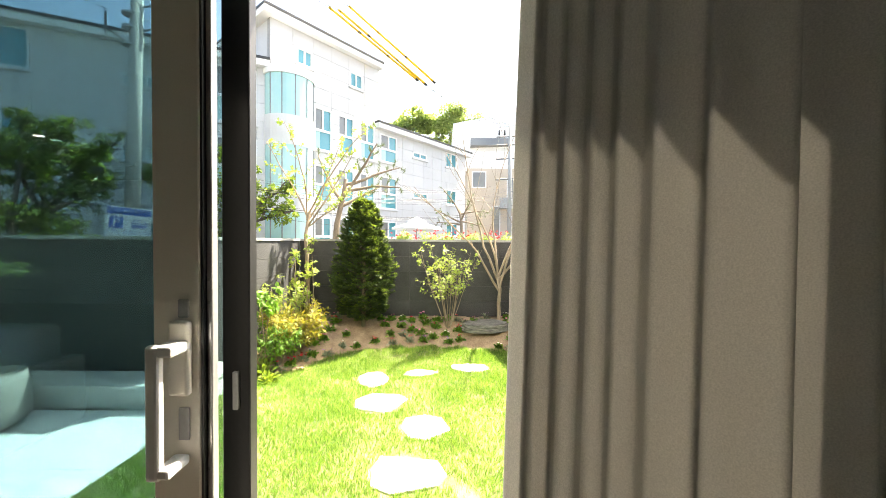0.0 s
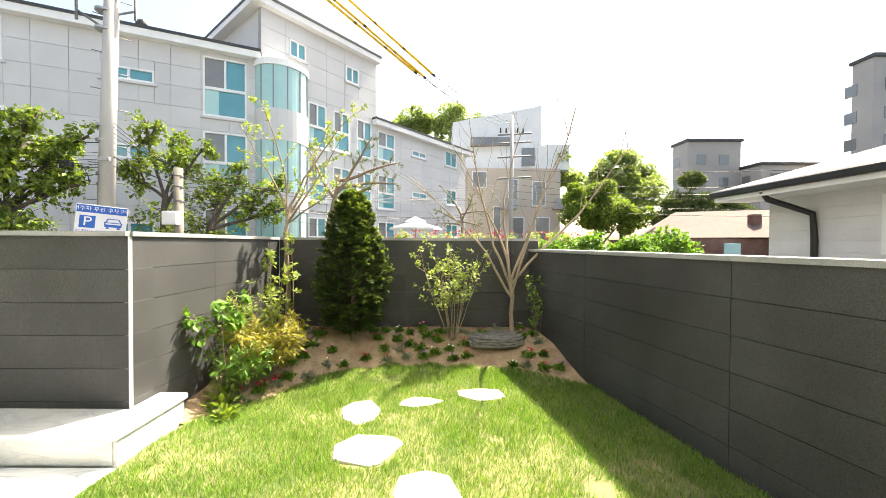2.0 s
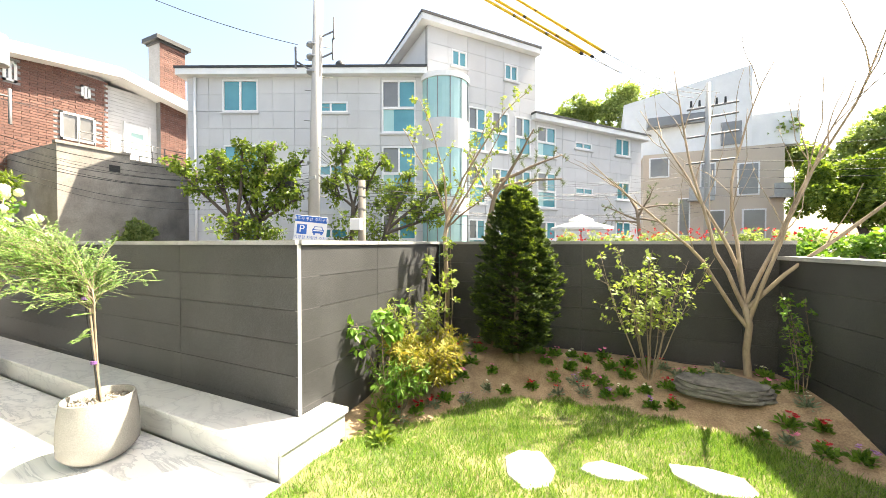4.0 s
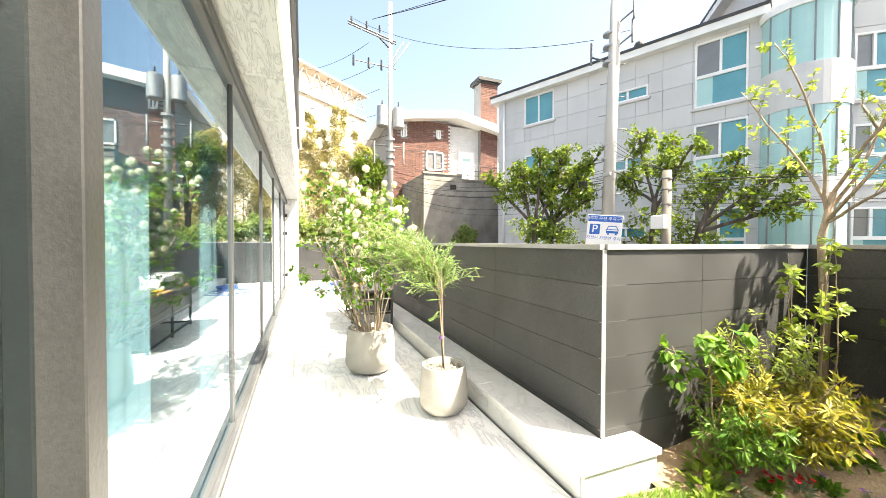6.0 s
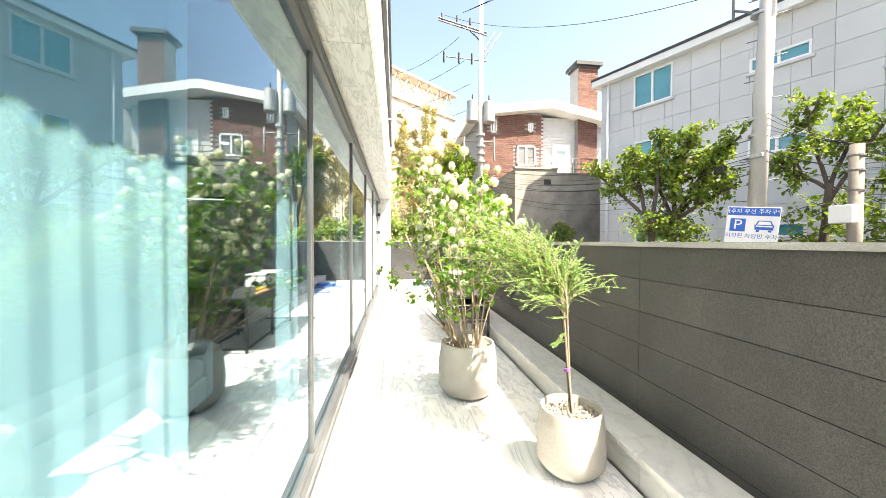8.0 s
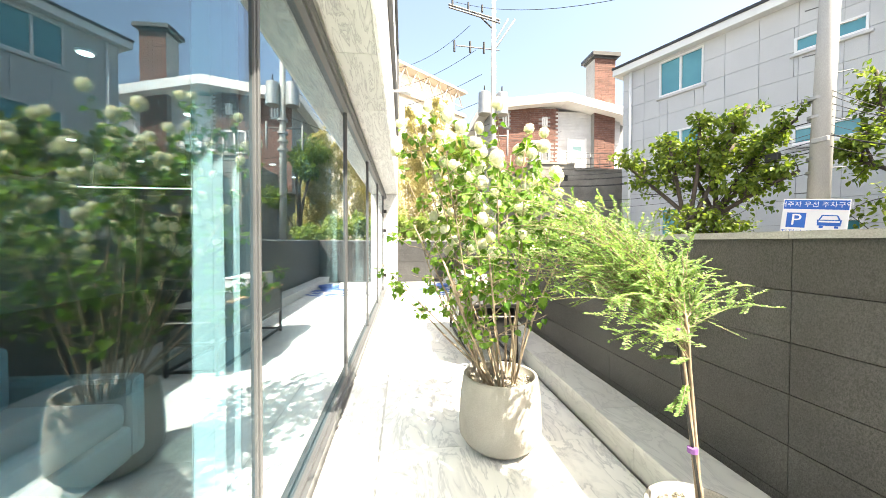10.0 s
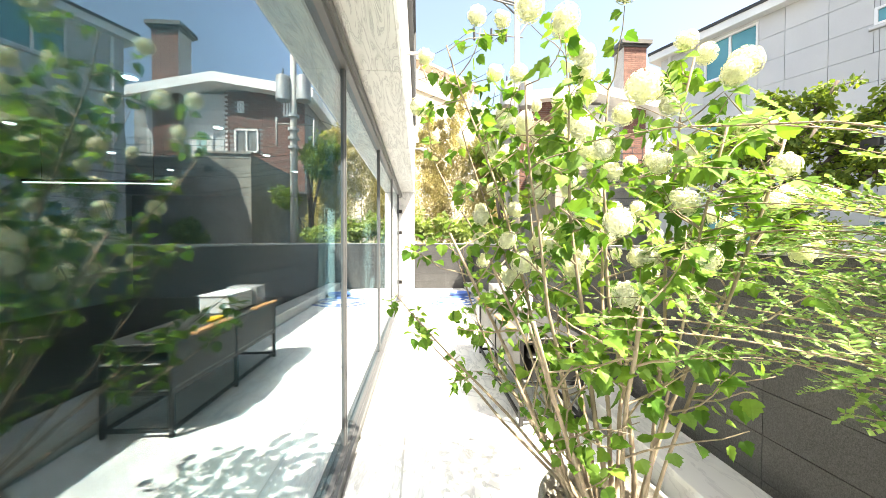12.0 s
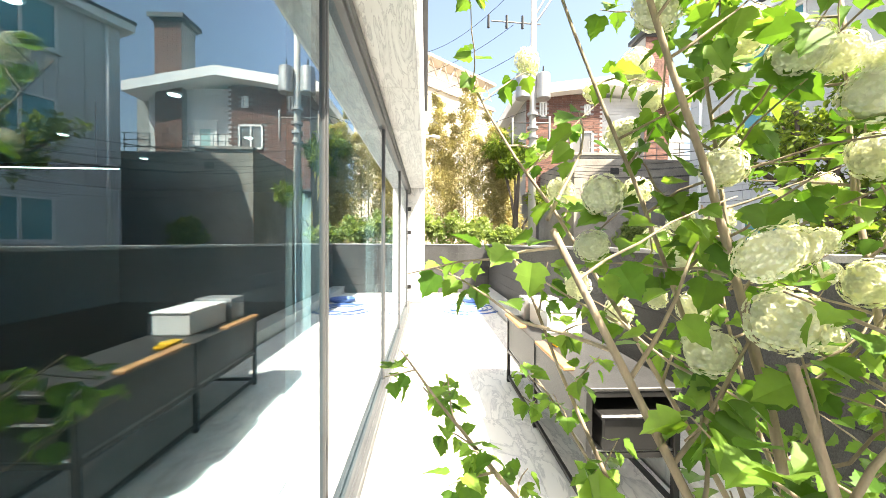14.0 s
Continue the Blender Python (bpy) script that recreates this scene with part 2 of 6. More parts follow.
# ---- the ground ----
def ground_height(x, y):
    """Lawn level, with the planted bed mounded up towards the back wall."""
    z = -0.12 + 0.05 * math.sin(1.3 * x + 0.4) * math.cos(1.1 * y) * 0.4
    z += 0.10 * max(0.0, min(1.0, (-1.5 - x) / 0.9)) * max(0.0, min(1.0, (5.6 - y) / 1.0))
    edge = 6.42 - 0.42 * max(0.0, x) ** 1.5
    if x < -1.2:
        edge = 6.42 - 1.45 * min(1.0, (-1.2 - x) / 1.05) ** 1.6
    t = max(0.0, min(1.0, (y - edge + 0.1) / 0.85))
    return z + 0.33 * t * t * (3 - 2 * t) * max(0.0, min(1.0, (y - 4.9) / 2.0))


def bed_edge(x):
    if x < -1.2:
        return 6.42 - 1.45 * min(1.0, (-1.2 - x) / 1.05) ** 1.6
    return 6.42 - 0.42 * max(0.0, x) ** 1.5


RIGHT_WALL = lambda y: 1.05 + 0.24 * (7.19 - y)

ground = bmesh.new()
bmesh.ops.create_grid(ground, x_segments=8, y_segments=8, size=3000)
bmesh.ops.translate(ground, verts=ground.verts[:], vec=(0, 0, -0.45))
structure("ground", ground, "asphalt", "grey asphalt street ground around the garden", "ground")


def patch(name, material, inside, label, lift=0.0, step=0.07):
    bm = bmesh.new()
    grid = {}
    nx, ny = int(6.2 / step), int(5.2 / step)
    for i in range(nx + 1):
        for j in range(ny + 1):
            x, y = -2.62 + i * step, 2.2 + j * step
            y = min(y, 7.2)
            grid[i, j] = (x, y, ground_height(x, y) + lift + 0.012 * noise.noise((3 * x, 3 * y, 0)) + 0.006 * noise.noise((14 * x, 14 * y, 4)))
    made = {}
    for i in range(nx):
        for j in range(ny):
            cx, cy = grid[i, j][0] + step / 2, grid[i, j][1] + step / 2
            if not inside(cx, cy):
                continue
            vs = []
            for k in ((i, j), (i + 1, j), (i + 1, j + 1), (i, j + 1)):
                if k not in made:
                    made[k] = bm.verts.new(grid[k])
                vs.append(made[k])
            if len({tuple(v.co) for v in vs}) == 4:
                bm.faces.new(vs)
    return structure(name, bm, material, label, name, True)


def in_garden(x, y):
    return x < RIGHT_WALL(y) + 0.1 and (x > -2.33 or y > 4.9)


def in_bed(x, y):
    return in_garden(x, y) and y > bed_edge(x) + 0.07 * noise.noise((4 * x, 4 * y, 1))


patch("lawn", "turf", lambda x, y: in_garden(x, y) and not in_bed(x, y), "sunlit green lawn with dry straw patches", 0.004, 0.05)
patch("planting_bed", "soil", lambda x, y: in_garden(x, y) and y > bed_edge(x) - 0.25, "light brown sandy soil of a mounded flower bed")

# ---- terrace and bench ----
TZ = -0.05
terrace = structure("floor_terrace", boxes((-16.2, -2.36, 2.3, 4.33, -0.4, TZ - 0.025)), "joint", "pale marble slab terrace in bright sun", "terrace")
for k, (xa, xb) in enumerate(zip(steps(-16.2, -2.33, 1.38), steps(-16.2, -2.33, 1.38)[1:])):
    for ya, yb in ((2.33, 2.674), (2.686, 3.50), (3.50, 4.32)):
        piece("slab", terrace, "marble", (xb - xa - 0.003, yb - ya - 0.003, 0.03), pose(xa, ya, TZ - 0.03))
drain = structure("floor_drain", boxes((-16.0, -2.4, 2.672, 2.688, TZ - 0.03, TZ - 0.008)), "alu", "narrow slot drain in the terrace floor", "drain")
strip = structure("pavement_strip", boxes((-2.33, 1.9, 2.25, 2.52, -0.4, -0.02)), "marble", "pale marble strip along the glass front", "pavement")

BT = 0.165
bench = structure("bench_kerb", boxes((-16.2, -2.40, 4.36, 4.70, -0.3, BT - 0.048), (-2.62, -2.40, 4.70, 4.95, -0.3, BT - 0.048)), "bench", "pale veined stone seat kerb along the wall", "bench")
for xa, xb in zip(steps(-16.2, -2.40, 1.15), steps(-16.2, -2.40, 1.15)[1:]):
    piece("slab", bench, "bench", (xb - xa - 0.004, 0.022, BT - 0.053 - TZ), pose(xa, 4.338, TZ))
for xa, xb in zip(steps(-16.2, -2.36, 1.45), steps(-16.2, -2.36, 1.45)[1:]):
    part("top_slab", rounded(boxes((xa, xb - 0.004, 4.315, 4.69, BT - 0.045, BT)), 0.005, 1), "bench", bench)
part("top_slab", rounded(boxes((-2.60, -2.364, 4.694, 4.985, BT - 0.045, BT)), 0.005, 1), "bench", bench)
piece("slab", bench, "bench", (0.61, 0.022, BT + 0.04), pose(-2.378, 4.342, -0.09, 0, 0, 90))


# ---- garden walls ----
def garden_wall(name, at, turn, length, z0, top, back, label, first=1.46, slab=1.5):
    w = thing(name, (at[0], at[1], 0), label, "wall", kind="structure", turn=turn)
    part("core", boxes((0, length, 0.0, back, z0, top - 0.036)), "basalt_joint", w)
    cuts = [0.0]
    while cuts[-1] < length - 0.3:
        cuts.append(min(length, cuts[-1] + (first if len(cuts) == 1 else slab)))
    if cuts[-1] < length:
        cuts[-1] = length
    n = 5
    zc = [top - 0.036 - k * 0.25 for k in range(n + 2)][::-1]
    zc = [z for z in zc if z > z0 - 0.2]
    clad(w, "slab", "basalt", cuts, zc, depth=0.028, gap=0.004)
    for a, b in zip(cuts, cuts[1:]):
        piece("cap_stone", w, "cap", (b - a - 0.004, back + 0.06, 0.036), pose(a, -0.045, top - 0.036))
    return w


wall_long = garden_wall("wall_long", (-16.0, 4.72), 0, 13.40, -0.3, 1.5, 0.2, "dark grey basalt slab wall along the terrace", 1.44, 1.5)
wall_side = garden_wall("wall_side", (-2.628, 4.72), 90, 2.47, -0.3, 1.5, 0.2, "dark grey basalt slab wall lit by the sun", 1.0, 1.5)
# pale strip stands in for sunlight catching the corner chamfer
part("sunlit_corner", boxes((-0.0275, 0.007, -0.0305, -0.001, 0.168, 1.462)), "basalt_sunlit", wall_side, "corner edge with its sunlit brightness painted pale grey")
wall_back = garden_wall("wall_back", (-2.60, 7.22), 0, 3.75, -0.3, 1.5, 0.2, "dark grey basalt slab wall behind the flower bed", 1.85, 1.5)
wall_right = garden_wall("wall_right", (1.05, 7.19), -76.5, 7.2, -0.5, 1.35, 0.2, "dark grey basalt slab wall in shade beside the lawn", 1.30, 1.57)
wall_end = garden_wall("wall_end", (-16.0, 1.0), 90, 3.75, -0.3, 1.5, 0.2, "dark grey basalt slab wall closing the terrace", 1.2, 1.5)

# ---- the house: glass front, soffit, upper storey ----
GY = 2.235
MULL = [-1.81, -4.10, -6.40, -8.68, -10.97, -13.2]
front = thing("wall_glass_front", (0, GY, 0), "tall frameless-looking glazing in slim dark metal frames", "glass front", kind="structure")
part("sill_track", rounded(boxes((-14.0, -0.75, -0.06, 0.075, -0.09, 0.02), (-14.0, -0.75, 0.03, 0.045, 0.02, 0.035), (-14.0, -0.75, -0.02, -0.005, 0.02, 0.035), (-0.75, 2.6, -0.16, 0.06, -0.03, 0.012)), 0.002, 1), "metal", front)
part("head_frame", rounded(boxes((-14.0, 2.6, -0.06, 0.05, 2.79, 2.95), (-14.0, 2.6, 0.03, 0.07, 2.83, 2.90)), 0.003, 1), "metal", front)
for x in MULL[1:]:
    part("mullion", rounded(boxes((x - 0.018, x + 0.003, -0.05, 0.024, 0.02, 2.79), (x + 0.006, x + 0.018, -0.05, 0.016, 0.02, 2.79)), 0.003, 1), "metal", front)
part("mullion", rounded(boxes((-1.965, -1.93, -0.05, 0.055, 0.02, 2.79), (-1.925, -1.90, -0.05, 0.03, 0.02, 2.79), (-1.895, -1.80, -0.06, 0.085, 0.02, 2.79)), 0.004, 1), "roof_edge", front, "broad dark metal mullion of several profiles")
for a, b in zip(MULL, MULL[1:]):
    pane = part("pane", boxes((b + 0.018, (a - 0.018) if a != MULL[0] else -1.965, -0.004, 0.004, 0.02, 2.79)), "glass", front)
    pane.visible_shadow = False
part("pane", boxes((-1.80, -0.835, -0.012, -0.004, 0.02, 2.79)), "glass_door", front).visible_shadow = False
part("jamb", rounded(boxes((-0.835, -0.755, -0.035, 0.006, 0.0, 2.79)), 0.003, 1), "black", front, "black door jamb")
part("keeper", rounded(boxes((-0.80, -0.785, -0.047, -0.034, 0.98, 1.09)), 0.002, 1), "alu", front, "aluminium lock keeper")
# sliding leaf, drawn back
leaf = tagged(thing("door_sliding", (0, 2.12, 0), "open sliding glass door with beige inner frame", "door", kind="structure"))
part("stile", rounded(boxes((-0.945, -0.825, -0.03, -0.012, 0.03, 2.78)), 0.004, 2), "beige_frame", leaf, "beige inner stile")
part("outer_stile", rounded(boxes((-0.938, -0.828, -0.010, 0.05, 0.03, 2.78)), 0.003, 1), "black", leaf)
part("gasket", boxes((-0.824, -0.818, -0.026, 0.006, 0.03, 2.78)), "black", leaf, "black rubber gasket")
part("edge_channel", rounded(boxes((-0.817, -0.803, -0.014, 0.012, 0.03, 2.78)), 0.002, 1), "alu", leaf, "bright aluminium edge channel")
for z in (0.86, 1.30, 1.36):
    part("channel_screw", rounded(boxes((-0.814, -0.806, -0.0165, -0.014, z, z + 0.008)), 0.001, 1), "steel", leaf)
part("stile", rounded(boxes((-2.02, -1.89, -0.03, 0.05, 0.03, 2.78)), 0.004, 1), "beige_frame", leaf, "beige inner stile")
part("rail", rounded(boxes((-1.89, -0.945, -0.03, 0.05, 0.03, 0.13), (-1.89, -0.945, -0.03, 0.05, 2.68, 2.78)), 0.004, 1), "beige_frame", leaf)
part("pane", boxes((-1.89, -0.939, 0.006, 0.014, 0.13, 2.68)), "glass_door", leaf).visible_shadow = False
part("lock_plate", rounded(boxes((-0.895, -0.842, -0.050, -0.029, 1.07, 1.262)), 0.008, 3), "beige_frame", leaf)
part("lock_cover", rounded(boxes((-0.878, -0.850, -0.036, -0.029, 1.268, 1.315)), 0.003, 2), "steel", leaf, "grey lock cover")
part("lock_cover", rounded(boxes((-0.878, -0.850, -0.036, -0.029, 0.95, 1.035)), 0.003, 2), "steel", leaf, "grey lock cover")
part("pull_handle", rounded(boxes((-0.908, -0.872, -0.108, -0.084, 0.885, 1.215)), 0.010, 3), "handle", leaf, "white pull handle")
part("handle_arm", rounded(boxes((-0.890, -0.842, -0.106, -0.030, 1.185, 1.213)), 0.007, 2), "handle", leaf, "white handle arm")
part("handle_arm", rounded(boxes((-0.890, -0.850, -0.106, -0.030, 0.890, 0.915)), 0.007, 2), "handle", leaf, "white handle arm")

house_top = thing("wall_upper", (0, 0, 0), "upper storey clad in veined pale stone over the glass front", "house wall", kind="structure")
part("core", boxes((-14.2, 3.2, -5.0, 2.60, 3.02, 7.4)), "joint", house_top)
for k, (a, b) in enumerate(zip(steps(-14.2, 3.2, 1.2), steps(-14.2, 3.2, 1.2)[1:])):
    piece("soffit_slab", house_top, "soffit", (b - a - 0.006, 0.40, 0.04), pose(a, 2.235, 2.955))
    for zc, zd in ((2.97, 3.55), (3.55, 4.5), (4.5, 5.5), (5.5, 6.5), (6.5, 7.4)):
        piece("fascia_slab", house_top, "marble", (b - a - 0.006, 0.025, zd - zc - 0.005), pose(a, 2.637, zc))
part("upper_window", rounded(boxes((-12.0, -3.0, 2.66, 2.72, 4.2, 4.27), (-12.0, -3.0, 2.66, 2.72, 6.3, 6.37), (-12.0, -11.93, 2.66, 2.72, 4.27, 6.3), (-3.07, -3.0, 2.66, 2.72, 4.27, 6.3)), 0.004, 1), "metal", house_top)
pier = thing("wall_pier", (0, 0, 0), "pale veined stone pier at the terrace end of the glazing", "pier", kind="structure")
part("core", boxes((-14.5, -14.06, 1.2, 2.62, -0.1, 3.02)), "joint", pier)
for zc, zd in zip(steps(0, 2.95, 0.6), steps(0, 2.95, 0.6)[1:]):
    piece("slab", pier, "marble", (0.46, 0.03, zd - zc - 0.004), pose(-14.53, 2.62, zc))
    piece("slab", pier, "marble", (0.03, 1.4, zd - zc - 0.004), pose(-14.06, 1.25, zc))
for z in (0.35, 1.75, 2.35):
    part("hinge", rounded(boxes((-13.98, -13.90, 2.22, 2.31, z, z + 0.10)), 0.006, 1), "black", pier, "black door hinge")

# out of view, added to block the sun from the curtain's right part
structure("wall_beside_door", boxes((1.15, 2.6, 2.305, 2.50, -0.02, 2.78)), "marble", "unseen pale stone wall added to shade the right of the curtain", "wall")

# ---- room behind the glass ----
structure("floor_room", boxes((-14.0, 3.2, -5.0, 2.12, -0.2, 0.0)), "room_floor", "brown timber room floor", "floor")
structure("ceiling", boxes((-14.0, 3.2, -5.0, 2.17, 2.80, 3.0)), "room_wall", "grey painted ceiling with downlights", "ceiling")
structure("wall_room_back", boxes((-14.0, 3.2, -5.2, -5.0, 0, 3.0)), "room_wall", "grey painted back wall of the room", "wall")
structure("wall_room_east", boxes((2.6, 3.2, -5.0, 2.6, 0, 3.0)), "room_wall", "grey painted side wall of the room", "wall")
structure("wall_room_west", boxes((-14.2, -14.0, -5.0, 1.2, 0, 3.0)), "room_wall", "grey painted end wall of the room", "wall")


# ---- the grey apartment house across the street ----
def window_unit(parent, u0, u1, z0, z1, kind="slider", sill=True):
    """A white framed window: frame, two panes, meeting rail, sill slab; u along the wall, outwards -y."""
    w = new("window")
    w.parent = parent
    t = 0.07
    bm = boxes((u0, u0 + t, -0.05, 0.06, z0, z1), (u1 - t, u1, -0.05, 0.06, z0, z1), (u0 + t, u1 - t, -0.05, 0.06, z0, z0 + t), (u0 + t, u1 - t, -0.05, 0.06, z1 - t, z1))
    low = z0 + t
    if kind == "tall":
        zm = z0 + 0.47 * (z1 - z0)
        box(bm, u0 + t, u1 - t, -0.055, 0.06, zm - 0.06, zm + 0.06)
        part("pane", boxes((u0 + t, u1 - t, 0.02, 0.03, z0 + t, zm - 0.06)), "pane", w)
        part("blind", boxes((u0 + t, u0 + 0.35 * (u1 - u0), 0.012, 0.018, z0 + t, zm - 0.06)), "pane_light", w)
        low = zm + 0.06
    um = (u0 + u1) / 2
    box(bm, um - 0.04, um + 0.04, -0.045, 0.06, low, z1 - t)
    part("frame", bm, "white", w)
    part("pane", boxes((u0 + t, um - 0.04, 0.02, 0.03, low, z1 - t)), "pane_grey" if kind != "slider" else "pane", w)
    part("pane", boxes((um + 0.04, u1 - t, 0.03, 0.04, low, z1 - t)), "pane", w)
    if sill:
        part("sill", rounded(boxes((u0 - 0.1, u1 + 0.1, -0.12, 0.02, z0 - 0.12, z0 - 0.01)), 0.03, 2), "granite", w)
    return w


def wing(name, at, turn, length, top, windows, depth, label, du=1.05, dz=0.82, over=0.35, right_over=0.2):
    h = thing(name, (at[0], at[1], 0), label, "apartment house", "grey apartment house", turn=turn)
    holes = [(a, b, c, d) for a, b, c, d, *_ in windows]
    part("wall", slab_with_holes(0, length, -0.45, top, 0.0, 0.25, holes), "joint", h)
    part("body", boxes((0.01, length - 0.01, 0.30, depth, -0.45, top - 0.02)), "granite", h)
    clad(h, "panel", "granite", steps(0, length, du), steps(-0.4, top, dz), holes, 0.03, 0.013)
    for a, b, c, d, *k in windows:
        window_unit(h, a, b, c, d, k[0] if k else "slider")
    part("roof", boxes((-over, length + right_over, -0.42, depth + 0.3, top + 0.25, top + 0.36)), "roof_edge", h, "dark roof edge")
    part("eave", boxes((-over + 0.03, length + right_over - 0.03, -0.38, depth, top - 0.03, top + 0.25)), "white", h, "white boxed eave")
    return h


AW = [(1.68, 3.37, 7.71, 9.21), (1.72, 3.40, 4.69, 6.14), (1.80, 3.40, 1.5, 2.93), (6.0, 7.62, 7.66, 8.16), (6.0, 7.6, 4.66, 5.22), (6.0, 7.6, 1.7, 2.2),
      (9.23, 10.82, 6.69, 9.15, "tall"), (9.23, 10.84, 3.64, 6.05, "tall"), (9.23, 10.84, 0.6, 2.85, "tall")]
wing_a = wing("apartment_wing", (-18.6, 13.2), 24, 11.2, 9.35, AW, 9.0, "grey granite panel apartment wing with white windows", right_over=0.2)
for z0, z1 in ((-0.4, 9.3),):
    bm = bmesh.new()
    bmesh.ops.create_cone(bm, cap_ends=True, segments=10, radius1=0.06, radius2=0.06, depth=z1 - z0)
    bmesh.ops.translate(bm, verts=bm.verts[:], vec=(0.42, -0.11, (z0 + z1) / 2))
    part("downpipe", bm, "white", wing_a, "white rain pipe", True)
BW = [(1.29, 2.12, 10.13, 10.92), (4.41, 5.26, 10.08, 10.91), (2.22, 3.24, 6.16, 8.32, "tall"), (3.64, 4.67, 6.26, 8.30, "tall"), (5.11, 6.16, 6.24, 8.27, "tall"),
      (2.22, 3.24, 3.5, 5.39, "tall"), (3.62, 4.69, 3.6, 5.39, "tall"), (5.11, 6.18, 3.5, 5.39, "tall"), (2.22, 3.24, 0.8, 2.7, "tall"), (3.62, 4.69, 0.8, 2.7, "tall")]
wing_b = wing("apartment_tower", (-8.2, 17.8), 51, 6.5, 11.75, BW, 8.0, "taller grey granite panel stair tower of the apartment house", over=0.45, right_over=0.1)
CW = [(0.12, 1.49, 6.33, 8.0, "tall"), (0.14, 1.52, 3.47, 5.44, "tall"), (0.14, 1.52, 0.8, 2.7, "tall"), (3.0, 4.36, 7.09, 7.47), (3.03, 4.48, 4.40, 4.79), (6.47, 7.81, 7.06, 8.15), (6.6, 7.81, 4.27, 5.38), (6.56, 8.02, 1.9, 2.84)]
ca, sa = math.cos(radians(51)), math.sin(radians(51))
wing_c = wing("apartment_wing", (-8.2 + 6.5 * ca, 17.8 + 6.5 * sa), 51, 9.0, 8.25, CW, 8.0, "lower grey granite panel apartment wing with white windows", over=0.3, right_over=0.45)

# rounded glass bay at the corner of the two wings
bay = thing("glass_bay", (-7.55, 18.40, 0), "rounded pale green glass bay with white bands", "bay window", "grey apartment house", turn=38)


def bay_ring(z0, z1, r, material, name, label=""):
    bm = bmesh.new()
    n = 18
    ring = []
    for k in range(n + 1):
        a = math.pi + math.pi * k / n
        ring.append((1.1 * math.cos(a) * r, 0.95 * math.sin(a) * r))
    lo = [bm.verts.new((x, y, z0)) for x, y in ring]
    hi = [bm.verts.new((x, y, z1)) for x, y in ring]
    for k in range(n):
        bm.faces.new((lo[k], lo[k + 1], hi[k + 1], hi[k]))
    bm.faces.new(hi)
    bm.faces.new(lo[::-1])
    return part(name, bm, material, bay, label)


for z0, z1, mt, nm, r in ((-0.4, 0.4, "granite", "band", 1.03), (0.4, 2.8, "pane_light", "pane", 1.0), (2.8, 3.6, "granite", "band", 1.03), (3.6, 5.85, "pane_light", "pane", 1.0), (5.85, 7.2, "granite", "band", 1.03), (7.2, 9.05, "pane_light", "pane", 1.0), (9.05, 9.3, "white", "band", 1.06)):
    bay_ring(z0, z1, r, mt, nm)
    if nm == "pane":
        for k in (3, 6, 9, 12, 15):
            a = math.pi + math.pi * k / 18
            x, y = 1.11 * math.cos(a), 0.96 * math.sin(a)
            part("glazing_bar", boxes((x - 0.02, x + 0.02, y - 0.02, y + 0.02, z0, z1)), "pane_grey", bay)


# ---- growing things ----
M["bark"] = surface("bark", (0.20, 0.15, 0.10), (0.36, 0.28, 0.20), 0.9, 6.0, 60.0, bump=0.6, speck=0.4, stretch=(1, 1, 0.3))
M["bark_pale"] = surface("bark_pale", (0.24, 0.185, 0.125), (0.42, 0.34, 0.25), 0.85, 6.0, 60.0, bump=0.4, speck=0.3, stretch=(1, 1, 0.3))
M["bark_dark"] = surface("bark_dark", (0.07, 0.055, 0.045), (0.16, 0.13, 0.11), 0.95, 4.0, 40.0, bump=0.6, speck=0.4, stretch=(1, 1, 0.3))
M["leaf_fresh"] = leafy("leaf_fresh", (0.068, 0.175, 0.024), (0.22, 0.37, 0.065), 0.42)
M["leaf_fine"] = leafy("leaf_fine", (0.105, 0.22, 0.06), (0.30, 0.43, 0.18), 0.4)
M["leaf_yew"] = leafy("leaf_yew", (0.03, 0.06, 0.018), (0.11, 0.16, 0.045), 0.22)
M["leaf_gold"] = leafy("leaf_gold", (0.17, 0.20, 0.03), (0.42, 0.34, 0.06), 0.4)
M["leaf_lime"] = leafy("leaf_lime", (0.20, 0.29, 0.06), (0.38, 0.46, 0.13), 0.4)
M["leaf_tree"] = leafy("leaf_tree", (0.075, 0.14, 0.022), (0.29, 0.38, 0.07), 0.45)
M["leaf_wood"] = leafy("leaf_wood", (0.17, 0.25, 0.08), (0.40, 0.48, 0.20), 0.5, scale=2.0)
M["leaf_bamboo"] = leafy("leaf_bamboo", (0.34, 0.31, 0.14), (0.62, 0.54, 0.31), 0.4, scale=2.0)
M["leaf_pine"] = leafy("leaf_pine", (0.08, 0.13, 0.04), (0.20, 0.25, 0.09), 0.2)
M["leaf_grey"] = leafy("leaf_grey", (0.16, 0.22, 0.15), (0.28, 0.34, 0.25), 0.25)
M["grass"] = leafy("grass", (0.07, 0.19, 0.022), (0.31, 0.45, 0.12), 0.42)
M["petal_white"] = leafy("petal_white", (0.82, 0.83, 0.75), (0.88, 0.88, 0.84), 0.3)
M["petal_red"] = leafy("petal_red", (0.40, 0.01, 0.02), (0.60, 0.03, 0.05), 0.3)
M["petal_pink"] = leafy("petal_pink", (0.60, 0.10, 0.30), (0.75, 0.30, 0.50), 0.3)
M["petal_violet"] = leafy("petal_violet", (0.20, 0.05, 0.35), (0.50, 0.30, 0.60), 0.3)

